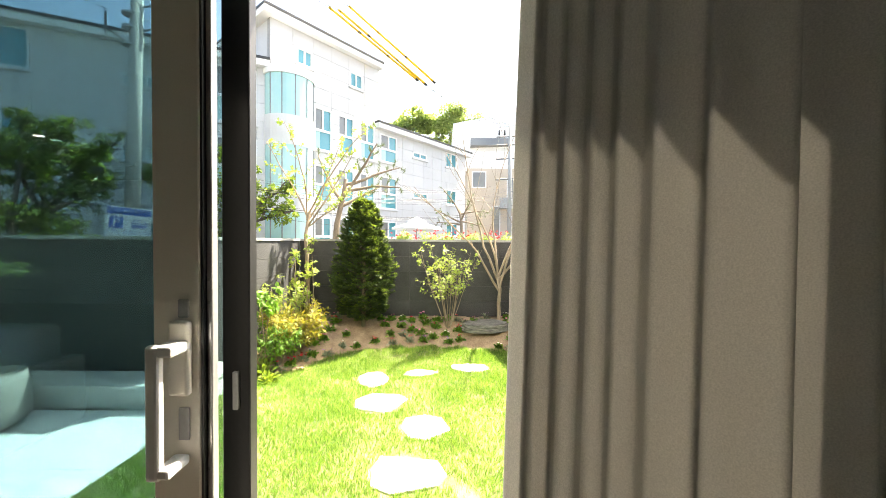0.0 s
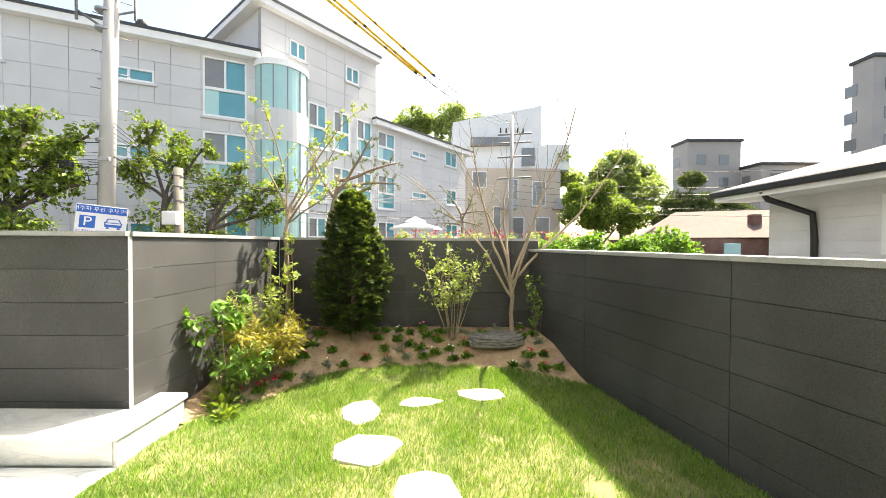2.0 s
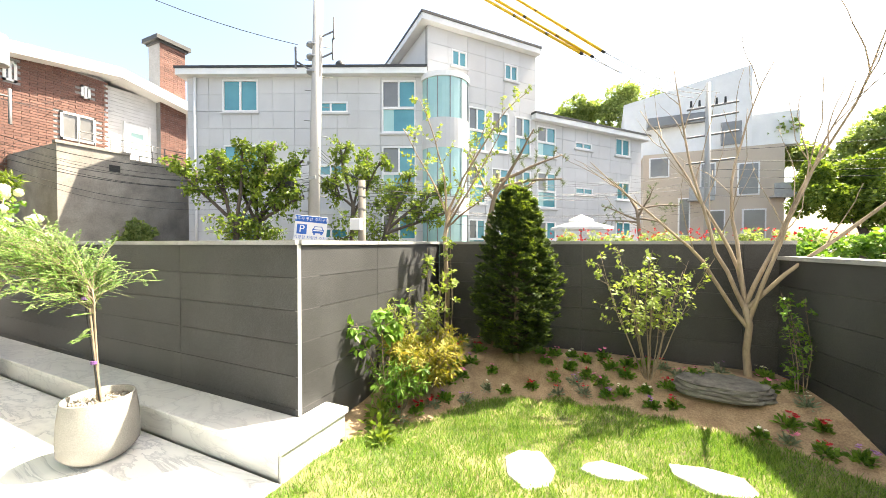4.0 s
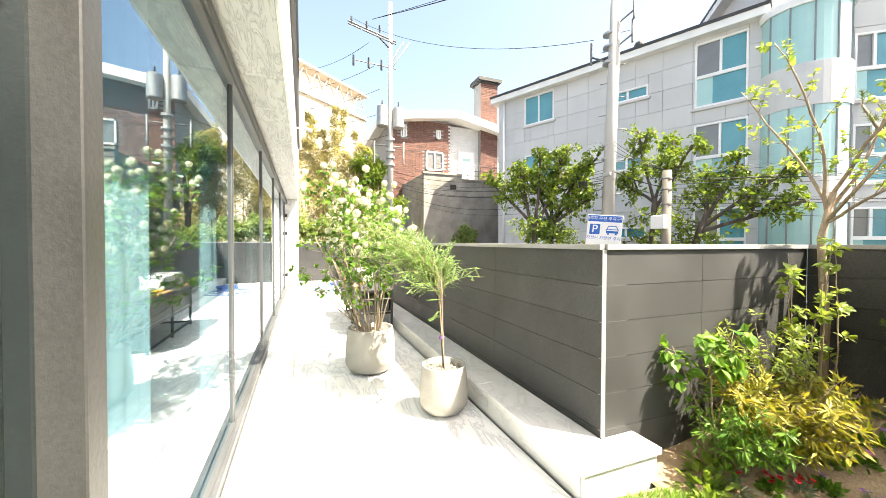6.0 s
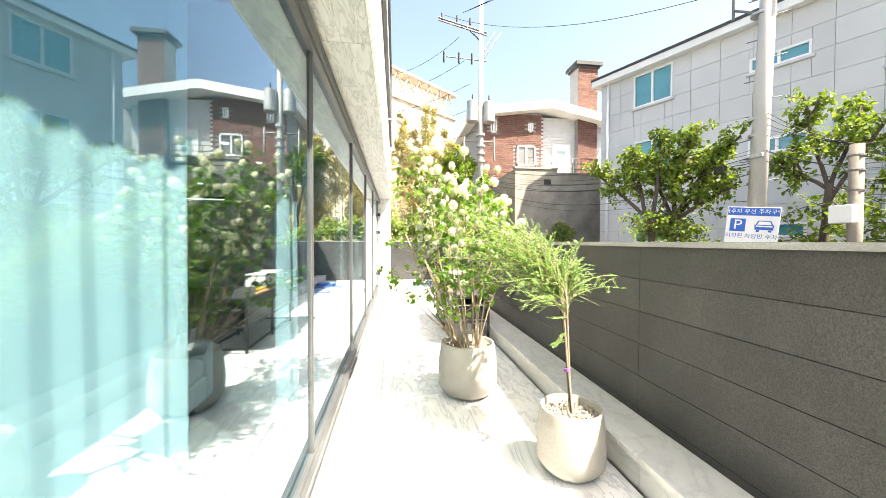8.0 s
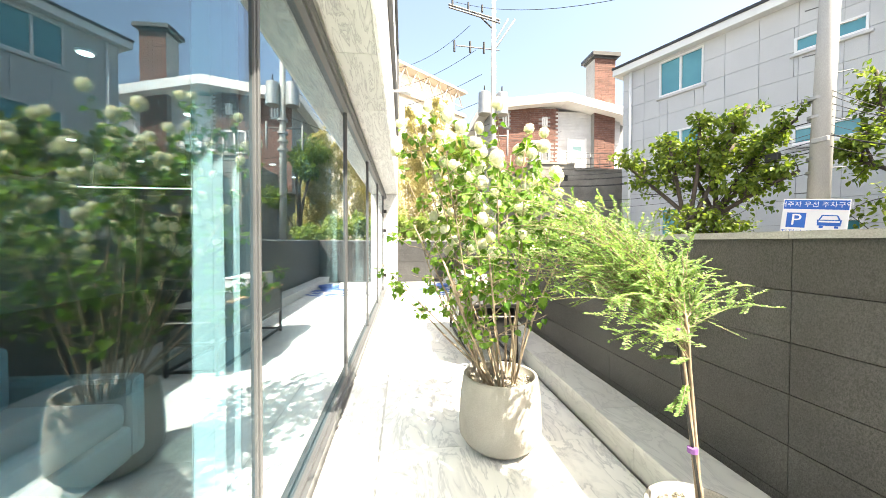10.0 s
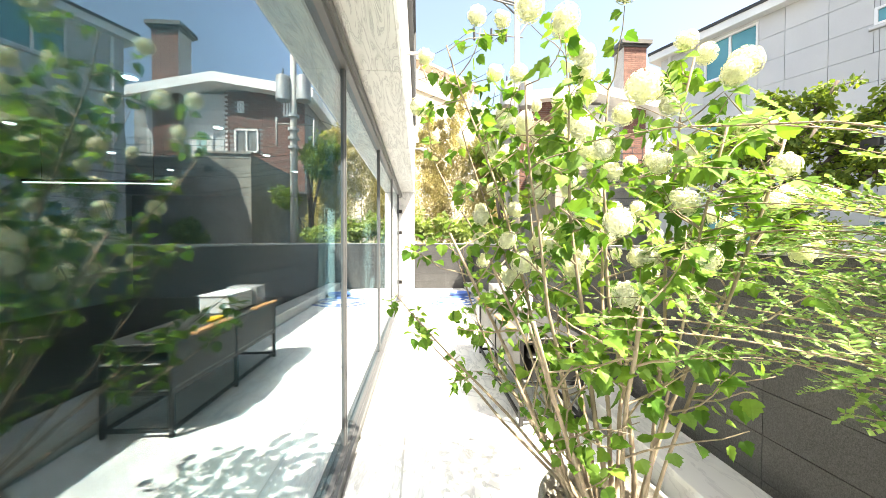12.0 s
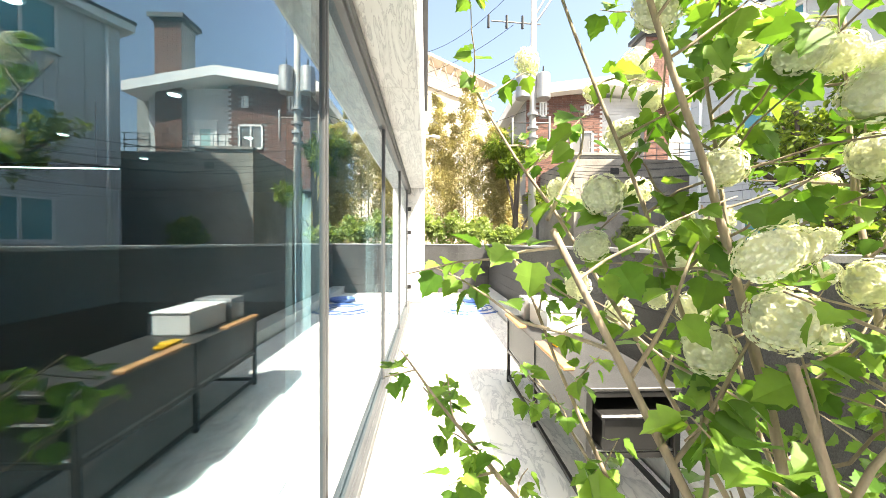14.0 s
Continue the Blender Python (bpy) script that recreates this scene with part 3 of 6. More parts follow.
LEAF = (np.array([(0, 0, 0), (0.28, 0.3, 0.06), (0.30, 0.55, 0.05), (0, 1, -0.12), (-0.30, 0.55, 0.05), (-0.28, 0.3, 0.06), (0, 0.45, -0.03)]), [(0, 1, 6), (1, 2, 6), (2, 3, 6), (3, 4, 6), (4, 5, 6), (5, 0, 6)])
SLIM = (np.array([(0, 0, 0), (0.14, 0.4, 0.03), (0, 1, -0.06), (-0.14, 0.4, 0.03)]), [(0, 1, 2), (0, 2, 3)])
OVAL = (np.array([(0, 0, 0), (0.32, 0.5, 0.05), (0, 1, 0), (-0.32, 0.5, 0.05)]), [(0, 1, 2), (0, 2, 3)])
half = [(0.0, 0.0), (0.22, -0.05), (0.42, 0.10), (0.55, 0.30), (0.40, 0.36), (0.45, 0.55), (0.30, 0.60), (0.20, 0.78), (0.08, 0.86), (0.0, 1.0)]
LOBED = (np.array([(x, y, 0.25 * x - 0.18 * y * y) for x, y in half] + [(-x, y, 0.25 * x - 0.18 * y * y) for x, y in half[1:-1]] + [(0, 0.45, -0.05)]),
         [(k, k + 1, 18) for k in range(9)] + [(9, 17, 18)] + [(k, k - 1, 18) for k in range(17, 10, -1)] + [(10, 0, 18)])


def unit(a):
    return a / np.maximum(np.linalg.norm(a, axis=1, keepdims=True), 1e-9)


def leaf_mesh(name, material, at, way, face, size, shape):
    """One mesh of many leaves: places, pointing directions, facing directions and lengths."""
    at, way, face, size = np.asarray(at, float), unit(np.asarray(way, float)), np.asarray(face, float), np.asarray(size, float)
    side = unit(np.cross(way, face))
    nor = np.cross(side, way)
    t, faces = shape
    v = at[:, None] + size[:, None, None] * (t[None, :, 0:1] * side[:, None] + t[None, :, 1:2] * way[:, None] + t[None, :, 2:3] * nor[:, None])
    k = len(t)
    f = (np.array(faces)[None] + (np.arange(len(at)) * k)[:, None, None]).reshape(-1, 3)
    me = bpy.data.meshes.new(name)
    me.from_pydata(v.reshape(-1, 3).tolist(), [], f.tolist())
    me.materials.append(M[material])
    return me


def add_leaves(name, parent, material, at, way, face, size, shape, label="", kind=""):
    ob = new(name, leaf_mesh(name, material, at, way, face, size, shape))
    ob.parent = parent
    return tagged(ob, label, kind=kind)


def tube_mesh(name, material, runs, sides=6):
    """Tapered tubes along runs of (point, radius)."""
    vs, fs = [], []
    for run in runs:
        base = len(vs)
        for k, (p, r) in enumerate(run):
            p = Vector(p)
            a = Vector(run[max(k - 1, 0)][0])
            b = Vector(run[min(k + 1, len(run) - 1)][0])
            d = (b - a).normalized() if (b - a).length > 1e-9 else Vector((0, 0, 1))
            x = d.cross(Vector((0.3, 0.5, 0.81)))
            x = x.normalized() if x.length > 1e-3 else d.orthogonal().normalized()
            y = d.cross(x)
            for j in range(sides):
                c = 2 * math.pi * j / sides
                vs.append(p + r * (math.cos(c) * x + math.sin(c) * y))
        for k in range(len(run) - 1):
            for j in range(sides):
                i0, i1 = base + k * sides + j, base + k * sides + (j + 1) % sides
                fs.append((i0, i1, i1 + sides, i0 + sides))
        fs.append(tuple(base + (len(run) - 1) * sides + j for j in range(sides)))
    me = bpy.data.meshes.new(name)
    me.from_pydata([tuple(v) for v in vs], [], fs)
    me.materials.append(M[material])
    me.polygons.foreach_set("use_smooth", [True] * len(me.polygons))
    return me


def add_tubes(name, parent, material, runs, sides=6, label=""):
    ob = new(name, tube_mesh(name, material, runs, sides))
    if parent:
        ob.parent = parent
    return tagged(ob, label) if label else ob


def bend(rng, start, way, length, r0, r1, n=7, wander=0.25, lift=0.0):
    """A run that starts at a point, goes some way and wanders."""
    p, d = Vector(start), Vector(way).normalized()
    run = [(p.copy(), r0)]
    for k in range(n):
        d = (d + Vector((rng.gauss(0, wander), rng.gauss(0, wander), rng.gauss(0, wander) + lift)) * (1.0 / n ** 0.5)).normalized()
        p = p + d * (length / n)
        run.append((p.copy(), r0 + (r1 - r0) * (k + 1) / n))
    return run


def along(run, t):
    s = t * (len(run) - 1)
    k = min(int(s), len(run) - 2)
    a, b = run[k], run[k + 1]
    f = s - k
    return a[0].lerp(b[0], f), (b[0] - a[0]).normalized(), a[1] + (b[1] - a[1]) * f


def fork(rng, run, count, t0, t1, length, r, spread=0.9, lift=0.15, wander=0.25, n=5):
    """Side runs from a run."""
    out = []
    for k in range(count):
        t = t0 + (t1 - t0) * (k + rng.random()) / count
        p, d, rad = along(run, t)
        side = d.orthogonal()
        side.rotate(Matrix.Rotation(rng.uniform(0, 6.283), 3, d))
        w = (d * (1 - 0.5 * spread) + side * spread + Vector((0, 0, lift))).normalized()
        out.append(bend(rng, p, w, length * rng.uniform(0.6, 1.2) * (1.1 - 0.5 * t), min(r, rad * 0.8), r * 0.35, n, wander, lift * 0.5))
    return out


def leaf_spots(rng, runs, per, t0=0.15, droop=0.2, spread=0.8, off=0.01):
    at, way, face = [], [], []
    for run in runs:
        for k in range(per):
            p, d, r = along(run, t0 + (1 - t0) * rng.random())
            s = d.orthogonal()
            s.rotate(Matrix.Rotation(rng.uniform(0, 6.283), 3, d))
            w = d * (1 - spread) + s * spread + Vector((0, 0, -droop))
            at.append(p + s * off)
            way.append(w)
            face.append(Vector((rng.gauss(0, 0.5), rng.gauss(0, 0.5), 1)))
    return np.array(at), np.array(way), np.array(face)


def cloud_spots(rng_np, n, centres, radii, flat=0.8):
    """Spots in a set of soft-edged clumps, denser towards their shells."""
    c = np.asarray(centres, float)
    r = np.asarray(radii, float)
    k = rng_np.integers(0, len(c), n)
    d = unit(rng_np.normal(size=(n, 3)))
    rr = rng_np.uniform(0.35, 1.0, n) ** 0.5
    at = c[k] + d * (rr * r[k])[:, None] * np.array([1, 1, flat])
    return at, unit(d + rng_np.normal(scale=0.6, size=(n, 3)) + np.array([0, 0, -0.2])), unit(d + rng_np.normal(scale=0.5, size=(n, 3)) + np.array([0, 0, 0.8]))


# pots
M["pot_gravel"] = surface("pot_gravel", (0.20, 0.18, 0.15), (0.42, 0.38, 0.32), 0.9, 30.0, 200.0, bump=0.4, speck=0.3)


def pot(name, at, r, h, label, fill_label):
    p = thing(name, (*at, TZ), label, "plant pot", "pots on the terrace")
    prof = [(0.0, 0.012), (0.70 * r, 0.012), (0.86 * r, 0.05), (0.985 * r, 0.20 * h), (1.0 * r, 0.35 * h), (0.97 * r, 0.7 * h), (0.90 * r, 0.98 * h), (0.885 * r, h), (0.85 * r, h), (0.82 * r, 0.985 * h), (0.82 * r, 0.86 * h), (0.0, 0.86 * h)]
    bm = bmesh.new()
    n = 40
    rings = [[bm.verts.new((q * math.cos(6.2832 * k / n), q * math.sin(6.2832 * k / n), z)) for k in range(n)] for q, z in prof[1:-1]]
    for a, b in zip(rings, rings[1:]):
        for k in range(n):
            bm.faces.new((a[k], a[(k + 1) % n], b[(k + 1) % n], b[k]))
    bm.faces.new(rings[0][::-1])
    bm.faces.new(rings[-1])
    part("body", bm, "pot", p, smooth=True)
    rng = random.Random(5)
    bm = bmesh.new()
    for k in range(420):
        a, q = rng.uniform(0, 6.283), 0.80 * r * rng.random() ** 0.5
        s = rng.uniform(0.006, 0.016)
        m = pose(q * math.cos(a), q * math.sin(a), 0.87 * h + rng.uniform(0, 0.012), rng.uniform(0, 90), rng.uniform(0, 90), rng.uniform(0, 360))
        box(bm, -s, s, -s * 0.7, s * 0.7, -s * 0.5, s * 0.5, m)
    tagged(part("gravel", bm, "pot_gravel", p, fill_label), kind="stuff")
    return p


pot_a = pot("plant_pot", (-5.10, 3.555), 0.30, 0.53, "rounded grey-beige concrete pot with a snowball bush", "pale gravel mulch")
pot_b = pot("plant_pot", (-3.79, 4.00), 0.225, 0.44, "smaller rounded grey concrete pot with a slender shrub", "gravel and dark soil")

# snowball bush
rng = random.Random(11)
bush = thing("snowball_bush", (0, 0, 0), "snowball viburnum with round white blossoms and lobed leaves", "bush")
BX, BY = -5.10, 3.555


def in_crown(p, grow=1.0):
    """The lopsided crown, highest over the terrace and lower towards the wall."""
    u, v, w = (p[0] + 5.22) / 0.88, (p[1] - 3.34) / 0.85, (p[2] - 1.60) / (0.92 if p[2] > 1.60 else 1.0)
    if p[2] > 2.48 - 0.32 * (p[1] - 3.0) - 1.2 * max(0.0, p[0] + 4.85):
        return False
    if p[1] < 3.05 and 1.10 < p[2] < 2.10 and noise.noise((5 * p[0], 5 * p[1], 5 * p[2])) < 0.25:
        return False
    return p[0] < -4.5 and u * u + v * v + w * w < grow * (1 + 0.35 * noise.noise((2.4 * p[0], 2.4 * p[1], 2.4 * p[2])))


def clear_of_walkway(p, gap=0.36):
    return p[0] > -2.2 or p[0] < -4.85 - 0.45 * gap or abs(p[1] - 2.77) > gap or p[2] > 2.0 or p[2] < 0.55


stems, twigs = [], []
for k in range(19):
    a = 2.4 * k + rng.uniform(-0.3, 0.3)
    lean = rng.uniform(0.10, 0.60)
    st = bend(rng, (BX + 0.11 * math.cos(a), BY + 0.11 * math.sin(a), 0.40), (lean * math.cos(a) + 0.02, lean * math.sin(a) - 0.17, 1), rng.uniform(1.45, 2.05), rng.uniform(0.006, 0.012), 0.003, 11, 0.17, 0.03)
    while len(st) > 5 and not in_crown(st[-1][0], 1.1):
        st.pop()
    stems.append(st)
    twigs += fork(rng, st, 11, 0.34, 0.98, 0.42, 0.004, 0.95, 0.06, 0.35, 5)
    twigs += fork(rng, st, 7, 0.70, 1.0, 0.36, 0.003, 1.1, 0.04, 0.35, 5)
# low arching shoots over the terrace
shoots = []
for w in ((-0.60, -1.0, 1.0), (-0.75, -0.85, 0.85), (-1, -0.5, 0.8), (0.6, -0.5, 0.9), (-0.9, -0.8, 1.1)):
    st = bend(rng, (BX - 0.01, BY - 0.06, 0.42), w, rng.uniform(1.05, 1.45), 0.009, 0.003, 8, 0.16, 0.02)
    stems.append(st)
    shoots += fork(rng, st, 5, 0.55, 1.0, 0.20, 0.004, 0.8, 0.0, 0.3, 4)

twigs = [t for t in twigs if in_crown(t[-1][0])] + [t for t in shoots if t[-1][0].z < 1.30 or t[-1][0].y > 2.9]
twigs = [t for t in twigs if all(clear_of_walkway(p) and p[1] > 2.40 for p, r in t)]
for st in stems:
    while len(st) > 3 and not (clear_of_walkway(st[-1][0], 0.30) and st[-1][0].y > 2.42):
        st.pop()
    while len(st) > 3 and st[-1][0].y < 2.88 and 1.32 < st[-1][0].z < 2.08:
        st.pop()
    add_tubes("stem", bush, "bark_pale", [st], 7)
tagged(add_tubes("twig_growth", bush, "bark_pale", twigs, 5), kind="stuff")
at, way, face = leaf_spots(rng, twigs, 9, 0.1, 0.75, 0.75, 0.015)
ok = np.array([clear_of_walkway(p, 0.44) for p in at])
at, way, face = at[ok], way[ok], face[ok]
size = np.random.default_rng(3).uniform(0.030, 0.062, len(at))
near = at[:, 0].argsort()[::-1]
big = leaf_mesh("leaf", "leaf_fresh", [(0, 0, 0)], [(0, 1, 0)], [(0, 0, 1)], [1.0], LOBED)
for k in near[:290]:
    ob = new("leaf", big)
    ob.parent = bush
    y = Vector(way[k]).normalized()
    x = y.cross(Vector(face[k])).normalized()
    ob.matrix_basis = Matrix.Translation(at[k]) @ Matrix((x, y, x.cross(y))).transposed().to_4x4() @ Matrix.Diagonal((size[k], size[k], size[k], 1))
add_leaves("foliage", bush, "leaf_fresh", at[near[290:]], way[near[290:]], face[near[290:]], size[near[290:]], LOBED, kind="stuff")
# blossoms
g = np.random.default_rng(8)
gold = math.pi * (3 - 5 ** 0.5)
d = unit(np.array([(math.cos(gold * k) * math.sqrt(1 - (1 - k / 140) ** 2), math.sin(gold * k) * math.sqrt(1 - (1 - k / 140) ** 2), 1 - k / 140) for k in range(281)]) + g.normal(scale=0.05, size=(281, 3)))
fa, fw, ff = [], [], []
for v in d:
    o = Vector(v).orthogonal().normalized()
    for j in range(5):
        q = o.copy()
        q.rotate(Matrix.Rotation(j * 1.2566 + v[0] * 9, 3, Vector(v)))
        fa.append(Vector(v) * (0.88 + 0.10 * math.sin(9 * v[1] + 7 * v[2])))
        fw.append(q + Vector(v) * 0.45)
        ff.append(v)
ball = leaf_mesh("blossom", "petal_white", fa, fw, ff, [0.135] * len(fa), (np.array([(0, 0, 0), (0.5, 0.6, 0.1), (0, 1, 0.0), (-0.5, 0.6, 0.1)]), [(0, 1, 2), (0, 2, 3)]))
core = bmesh.new()
bmesh.ops.create_icosphere(core, subdivisions=2, radius=0.80)
core_me = as_mesh(core, "blossom_core", "petal_white", True)
tips = [t[-1][0] + ((t[-1][0] - Vector((-5.10, 3.40, 1.0))).normalized() * 0.05) for t in twigs if t[-1][0].z > 1.1]
rng.shuffle(tips)
tips.sort(key=lambda p: -p.z + rng.uniform(0, 0.8))
chosen = []
for p in tips:
    if all((p - q).length > 0.10 for q in chosen) and clear_of_walkway(p, 0.40) and p.x < -4.58 and p.z > 1.35 and (p.y > 3.08 or p.z > 2.12):
        chosen.append(p)
for p in chosen[:150]:
    s = rng.uniform(0.034, 0.048)
    ob = new("blossom", ball)
    ob.parent = bush
    ob.matrix_basis = pose(p.x, p.y, p.z, rng.uniform(0, 360), rng.uniform(0, 360), 0) @ Matrix.Diagonal((s, s, s * rng.uniform(0.75, 1), 1))
    c = new("blossom_core", core_me)
    c.parent = ob

# slender shrub with arching sprays
rng = random.Random(21)
shrub = thing("slender_shrub", (0, 0, 0), "slender shrub with arching sprays of tiny pale leaves", "bush")
trunks = [bend(rng, (-3.79, 4.00, 0.30), (-0.17, -0.03, 1), 0.90, 0.011, 0.008, 8, 0.06), bend(rng, (-3.775, 4.01, 0.30), (-0.20, -0.04, 1), 0.86, 0.009, 0.006, 8, 0.08)]
for s in trunks:
    add_tubes("stem", shrub, "bark", [s], 7)
bm = bmesh.new()
bmesh.ops.create_cone(bm, cap_ends=True, segments=6, radius1=0.006, radius2=0.006, depth=1.0)
part("cane", bm, "black", shrub, "thin black plant cane", m=pose(-3.87, 3.985, 0.82, 2, -10, 0))
for z in (0.62, 1.08):
    bm = bmesh.new()
    bmesh.ops.create_cone(bm, cap_ends=True, segments=10, radius1=0.019, radius2=0.019, depth=0.02)
    part("tie", bm, "petal_violet", shrub, "violet plant tie", m=pose(-3.78 - 0.17 * (z - 0.30), 4.00 - 0.03 * (z - 0.30), z))
sprays = []
for k in range(125):
    a = rng.gauss(-2.65, 0.75)
    up = rng.uniform(0.5, 2.6)
    st = along(trunks[k % 2], rng.uniform(0.78, 1.0))[0]
    L = rng.uniform(0.5, 1.25) * (1.0 if math.sin(a) < 0 and math.cos(a) < 0.1 else 0.5)
    p, d = st.copy(), Vector((math.cos(a), math.sin(a), up)).normalized()
    run = [(p.copy(), 0.0028)]
    for j in range(10):
        d = (d + Vector((rng.gauss(0, 0.05), rng.gauss(0, 0.05), -0.080 * (0.5 + 0.6 * up)))).normalized()
        p = p + d * L / 10
        run.append((p.copy(), 0.0028 - 0.00021 * j))
    if all(clear_of_walkway(q, 0.30) for q, r in run):
        sprays.append(run)
for k in range(5):
    a = rng.uniform(-2.6, 0.0)
    st = along(trunks[k % 2], rng.uniform(0.45, 0.8))[0]
    sprays.append(bend(rng, st, (math.cos(a), math.sin(a), 0.1), rng.uniform(0.12, 0.22), 0.003, 0.001, 6, 0.15, -0.12))
for spray in sprays:
    add_tubes("spray", shrub, "bark", [spray], 4)
twiglets = []
for s in sprays[:-5]:
    twiglets += fork(rng, s, 7, 0.2, 0.95, 0.16, 0.0014, 0.6, -0.02, 0.15, 4)
tagged(add_tubes("twig_growth", shrub, "bark", twiglets, 3), kind="stuff")
at, way, face = [], [], []
for s in sprays + twiglets:
    n = 46 if len(s) > 6 else 12
    for k in range(n):
        p, d, r = along(s, 0.08 + 0.92 * (k + 0.5) / n)
        o = d.cross(Vector((0, 0, 1)))
        o = o.normalized() if o.length > 1e-4 else Vector((1, 0, 0))
        for sg in (1, -1):
            at.append(p)
            way.append(d * 0.6 + o * sg + Vector((0, 0, rng.uniform(-0.1, 0.5))))
            face.append((rng.gauss(0, 0.3), rng.gauss(0, 0.3), 1))
add_leaves("foliage", shrub, "leaf_fine", at, way, face, np.random.default_rng(4).uniform(0.011, 0.021, len(at)), OVAL, kind="stuff")


# ---- the flower bed ----
def on_soil(x, y):
    return (x, y, ground_height(x, y) - 0.01)


# clipped yew
rng = random.Random(31)
g = np.random.default_rng(31)
yew = thing("yew_tree", on_soil(-1.44, 6.80), "dense dark green yew with fresh green tips", "conifer")
H = 1.98
runs = [[(Vector((0, 0, 0)), 0.035), (Vector((0.01, 0, 0.5)), 0.03), (Vector((0, 0.01, 1.3)), 0.018), (Vector((0, 0, H - 0.1)), 0.006)]]
YEW = ((0.0, 0.03), (0.06, 0.10), (0.125, 0.33), (0.3, 0.47), (0.42, 0.47), (0.525, 0.44), (0.725, 0.34), (0.9, 0.22), (0.975, 0.14), (1.0, 0.04))


def yew_radius(u):
    return np.interp(u, [p[0] for p in YEW], [p[1] for p in YEW])


for k in range(130):
    u = 0.03 + 0.9 * rng.random()
    a = rng.uniform(0, 6.283)
    runs.append(bend(rng, (0, 0, H * u * 0.86), (math.cos(a), math.sin(a), 0.45), float(yew_radius(u)) * rng.uniform(0.6, 0.9), 0.009, 0.003, 5, 0.15))
add_tubes("trunk", yew, "bark", runs[:1], 8)
tagged(add_tubes("branch_growth", yew, "bark_dark", runs[1:], 4), kind="stuff")
# flat sprays of needles, each on its own branch end
n = 1700
u = g.uniform(0.07, 1.0, n)
a = g.uniform(0, 6.2832, n)
lump = np.array([1 + 0.24 * noise.noise((2.2 * math.cos(b), 2.2 * math.sin(b), 6.0 * c)) for b, c in zip(a, u)])
q = yew_radius(u) * lump * g.choice([1.0, 0.95, 0.85, 0.7, 0.5], n) * g.uniform(0.92, 1.06, n)
o = unit(np.stack([np.cos(a), np.sin(a), 0.30 + 0.9 * u ** 2], 1) + g.normal(scale=0.25, size=(n, 3)))
c = np.stack([q * np.cos(a), q * np.sin(a), H * u], 1)
side = unit(np.cross(o, (0, 0, 1.0)))
fan = np.linspace(-1, 1, 7)
d = unit((o[:, None] + side[:, None] * fan[None, :, None] * 0.9 + g.normal(scale=0.22, size=(n, 7, 3))).reshape(-1, 3))
L = (g.uniform(0.075, 0.13, (n, 7)) * (1 - 0.3 * abs(fan))).reshape(-1)
young = np.repeat(g.random(n) < 0.5, 7) & (g.random(n * 7) < 0.6)
wing_way = np.cross(d, (0.2, 0.1, 1.0))
for name, mt, ts, pick in (("foliage", "leaf_yew", np.linspace(0, 0.86, 12), np.ones(n * 7, bool)), ("new_growth", "leaf_tree", np.linspace(0.78, 1.0, 4), young)):
    dd, LL, ww, cc = d[pick], L[pick], wing_way[pick], np.repeat(c, 7, 0)[pick]
    m = len(ts)
    at = np.concatenate([(cc[:, None] + dd[:, None] * (LL[:, None] * (ts - 0.55))[:, :, None]).reshape(-1, 3)] * 2)
    way = np.concatenate([np.repeat(dd * 0.8 + sg * ww * 0.8, m, 0) for sg in (-1, 1)]) + g.normal(scale=0.25, size=(len(at), 3))
    face = g.normal(scale=0.4, size=(len(at), 3)) + np.array([0, 0, 1.0])
    add_leaves(name, yew, mt, at, way, face, g.uniform(0.022, 0.038, len(at)), SLIM, kind="stuff")


def sapling(name, at, label, height, stems_n, lean, bark, leaf, per, leaf_len, shape, forks=6, seed=1, t0=0.4, twig=0.4, r=0.014, droop=0.2, category="shrub", lift=0.15):
    rng = random.Random(seed)
    th = thing(name, on_soil(*at), label, category)
    ss, tw = [], []
    for k in range(stems_n):
        a = 6.283 * k / stems_n + rng.uniform(-0.5, 0.5)
        l = lean * rng.uniform(0.4, 1.1)
        s = bend(rng, (0.03 * math.cos(a), 0.03 * math.sin(a), -0.02), (l * math.cos(a), l * math.sin(a), 1), height * rng.uniform(0.7, 1.05), r, r * 0.25, 8, 0.14, 0.05)
        ss.append(s)
        tw += fork(rng, s, forks, t0, 0.98, twig, r * 0.35, 0.7, lift, 0.3, 5)
    for s in ss:
        add_tubes("stem", th, bark, [s], 6)
    tagged(add_tubes("twig_growth", th, bark, tw, 4), kind="stuff")
    if per:
        at_, way, face = leaf_spots(rng, tw, per, 0.3, droop, 0.7, 0.004)
        add_leaves("foliage", th, leaf, at_, way, face, np.random.default_rng(seed).uniform(0.6, 1.15, len(at_)) * leaf_len, shape, kind="stuff")
    return th


sapling("flowering_shrub", (-0.10, 6.88), "leggy shrub with small yellow-green leaves", 1.42, 18, 0.42, "bark_pale", "leaf_lime", 9, 0.05, LEAF, 8, 41, 0.4, 0.26, 0.006)
sapling("redbud_sapling", (-2.34, 5.45), "young sapling with large heart-shaped green leaves", 1.2, 3, 0.12, "bark", "leaf_fresh", 11, 0.095, LEAF, 6, 43, 0.68, 0.17, 0.009, 0.5)
sapling("heavenly_bamboo", (-2.12, 5.78), "bushy nandina with yellow and orange leaves", 0.70, 26, 0.62, "bark", "leaf_gold", 17, 0.075, SLIM, 8, 44, 0.25, 0.24, 0.005, 0.1)
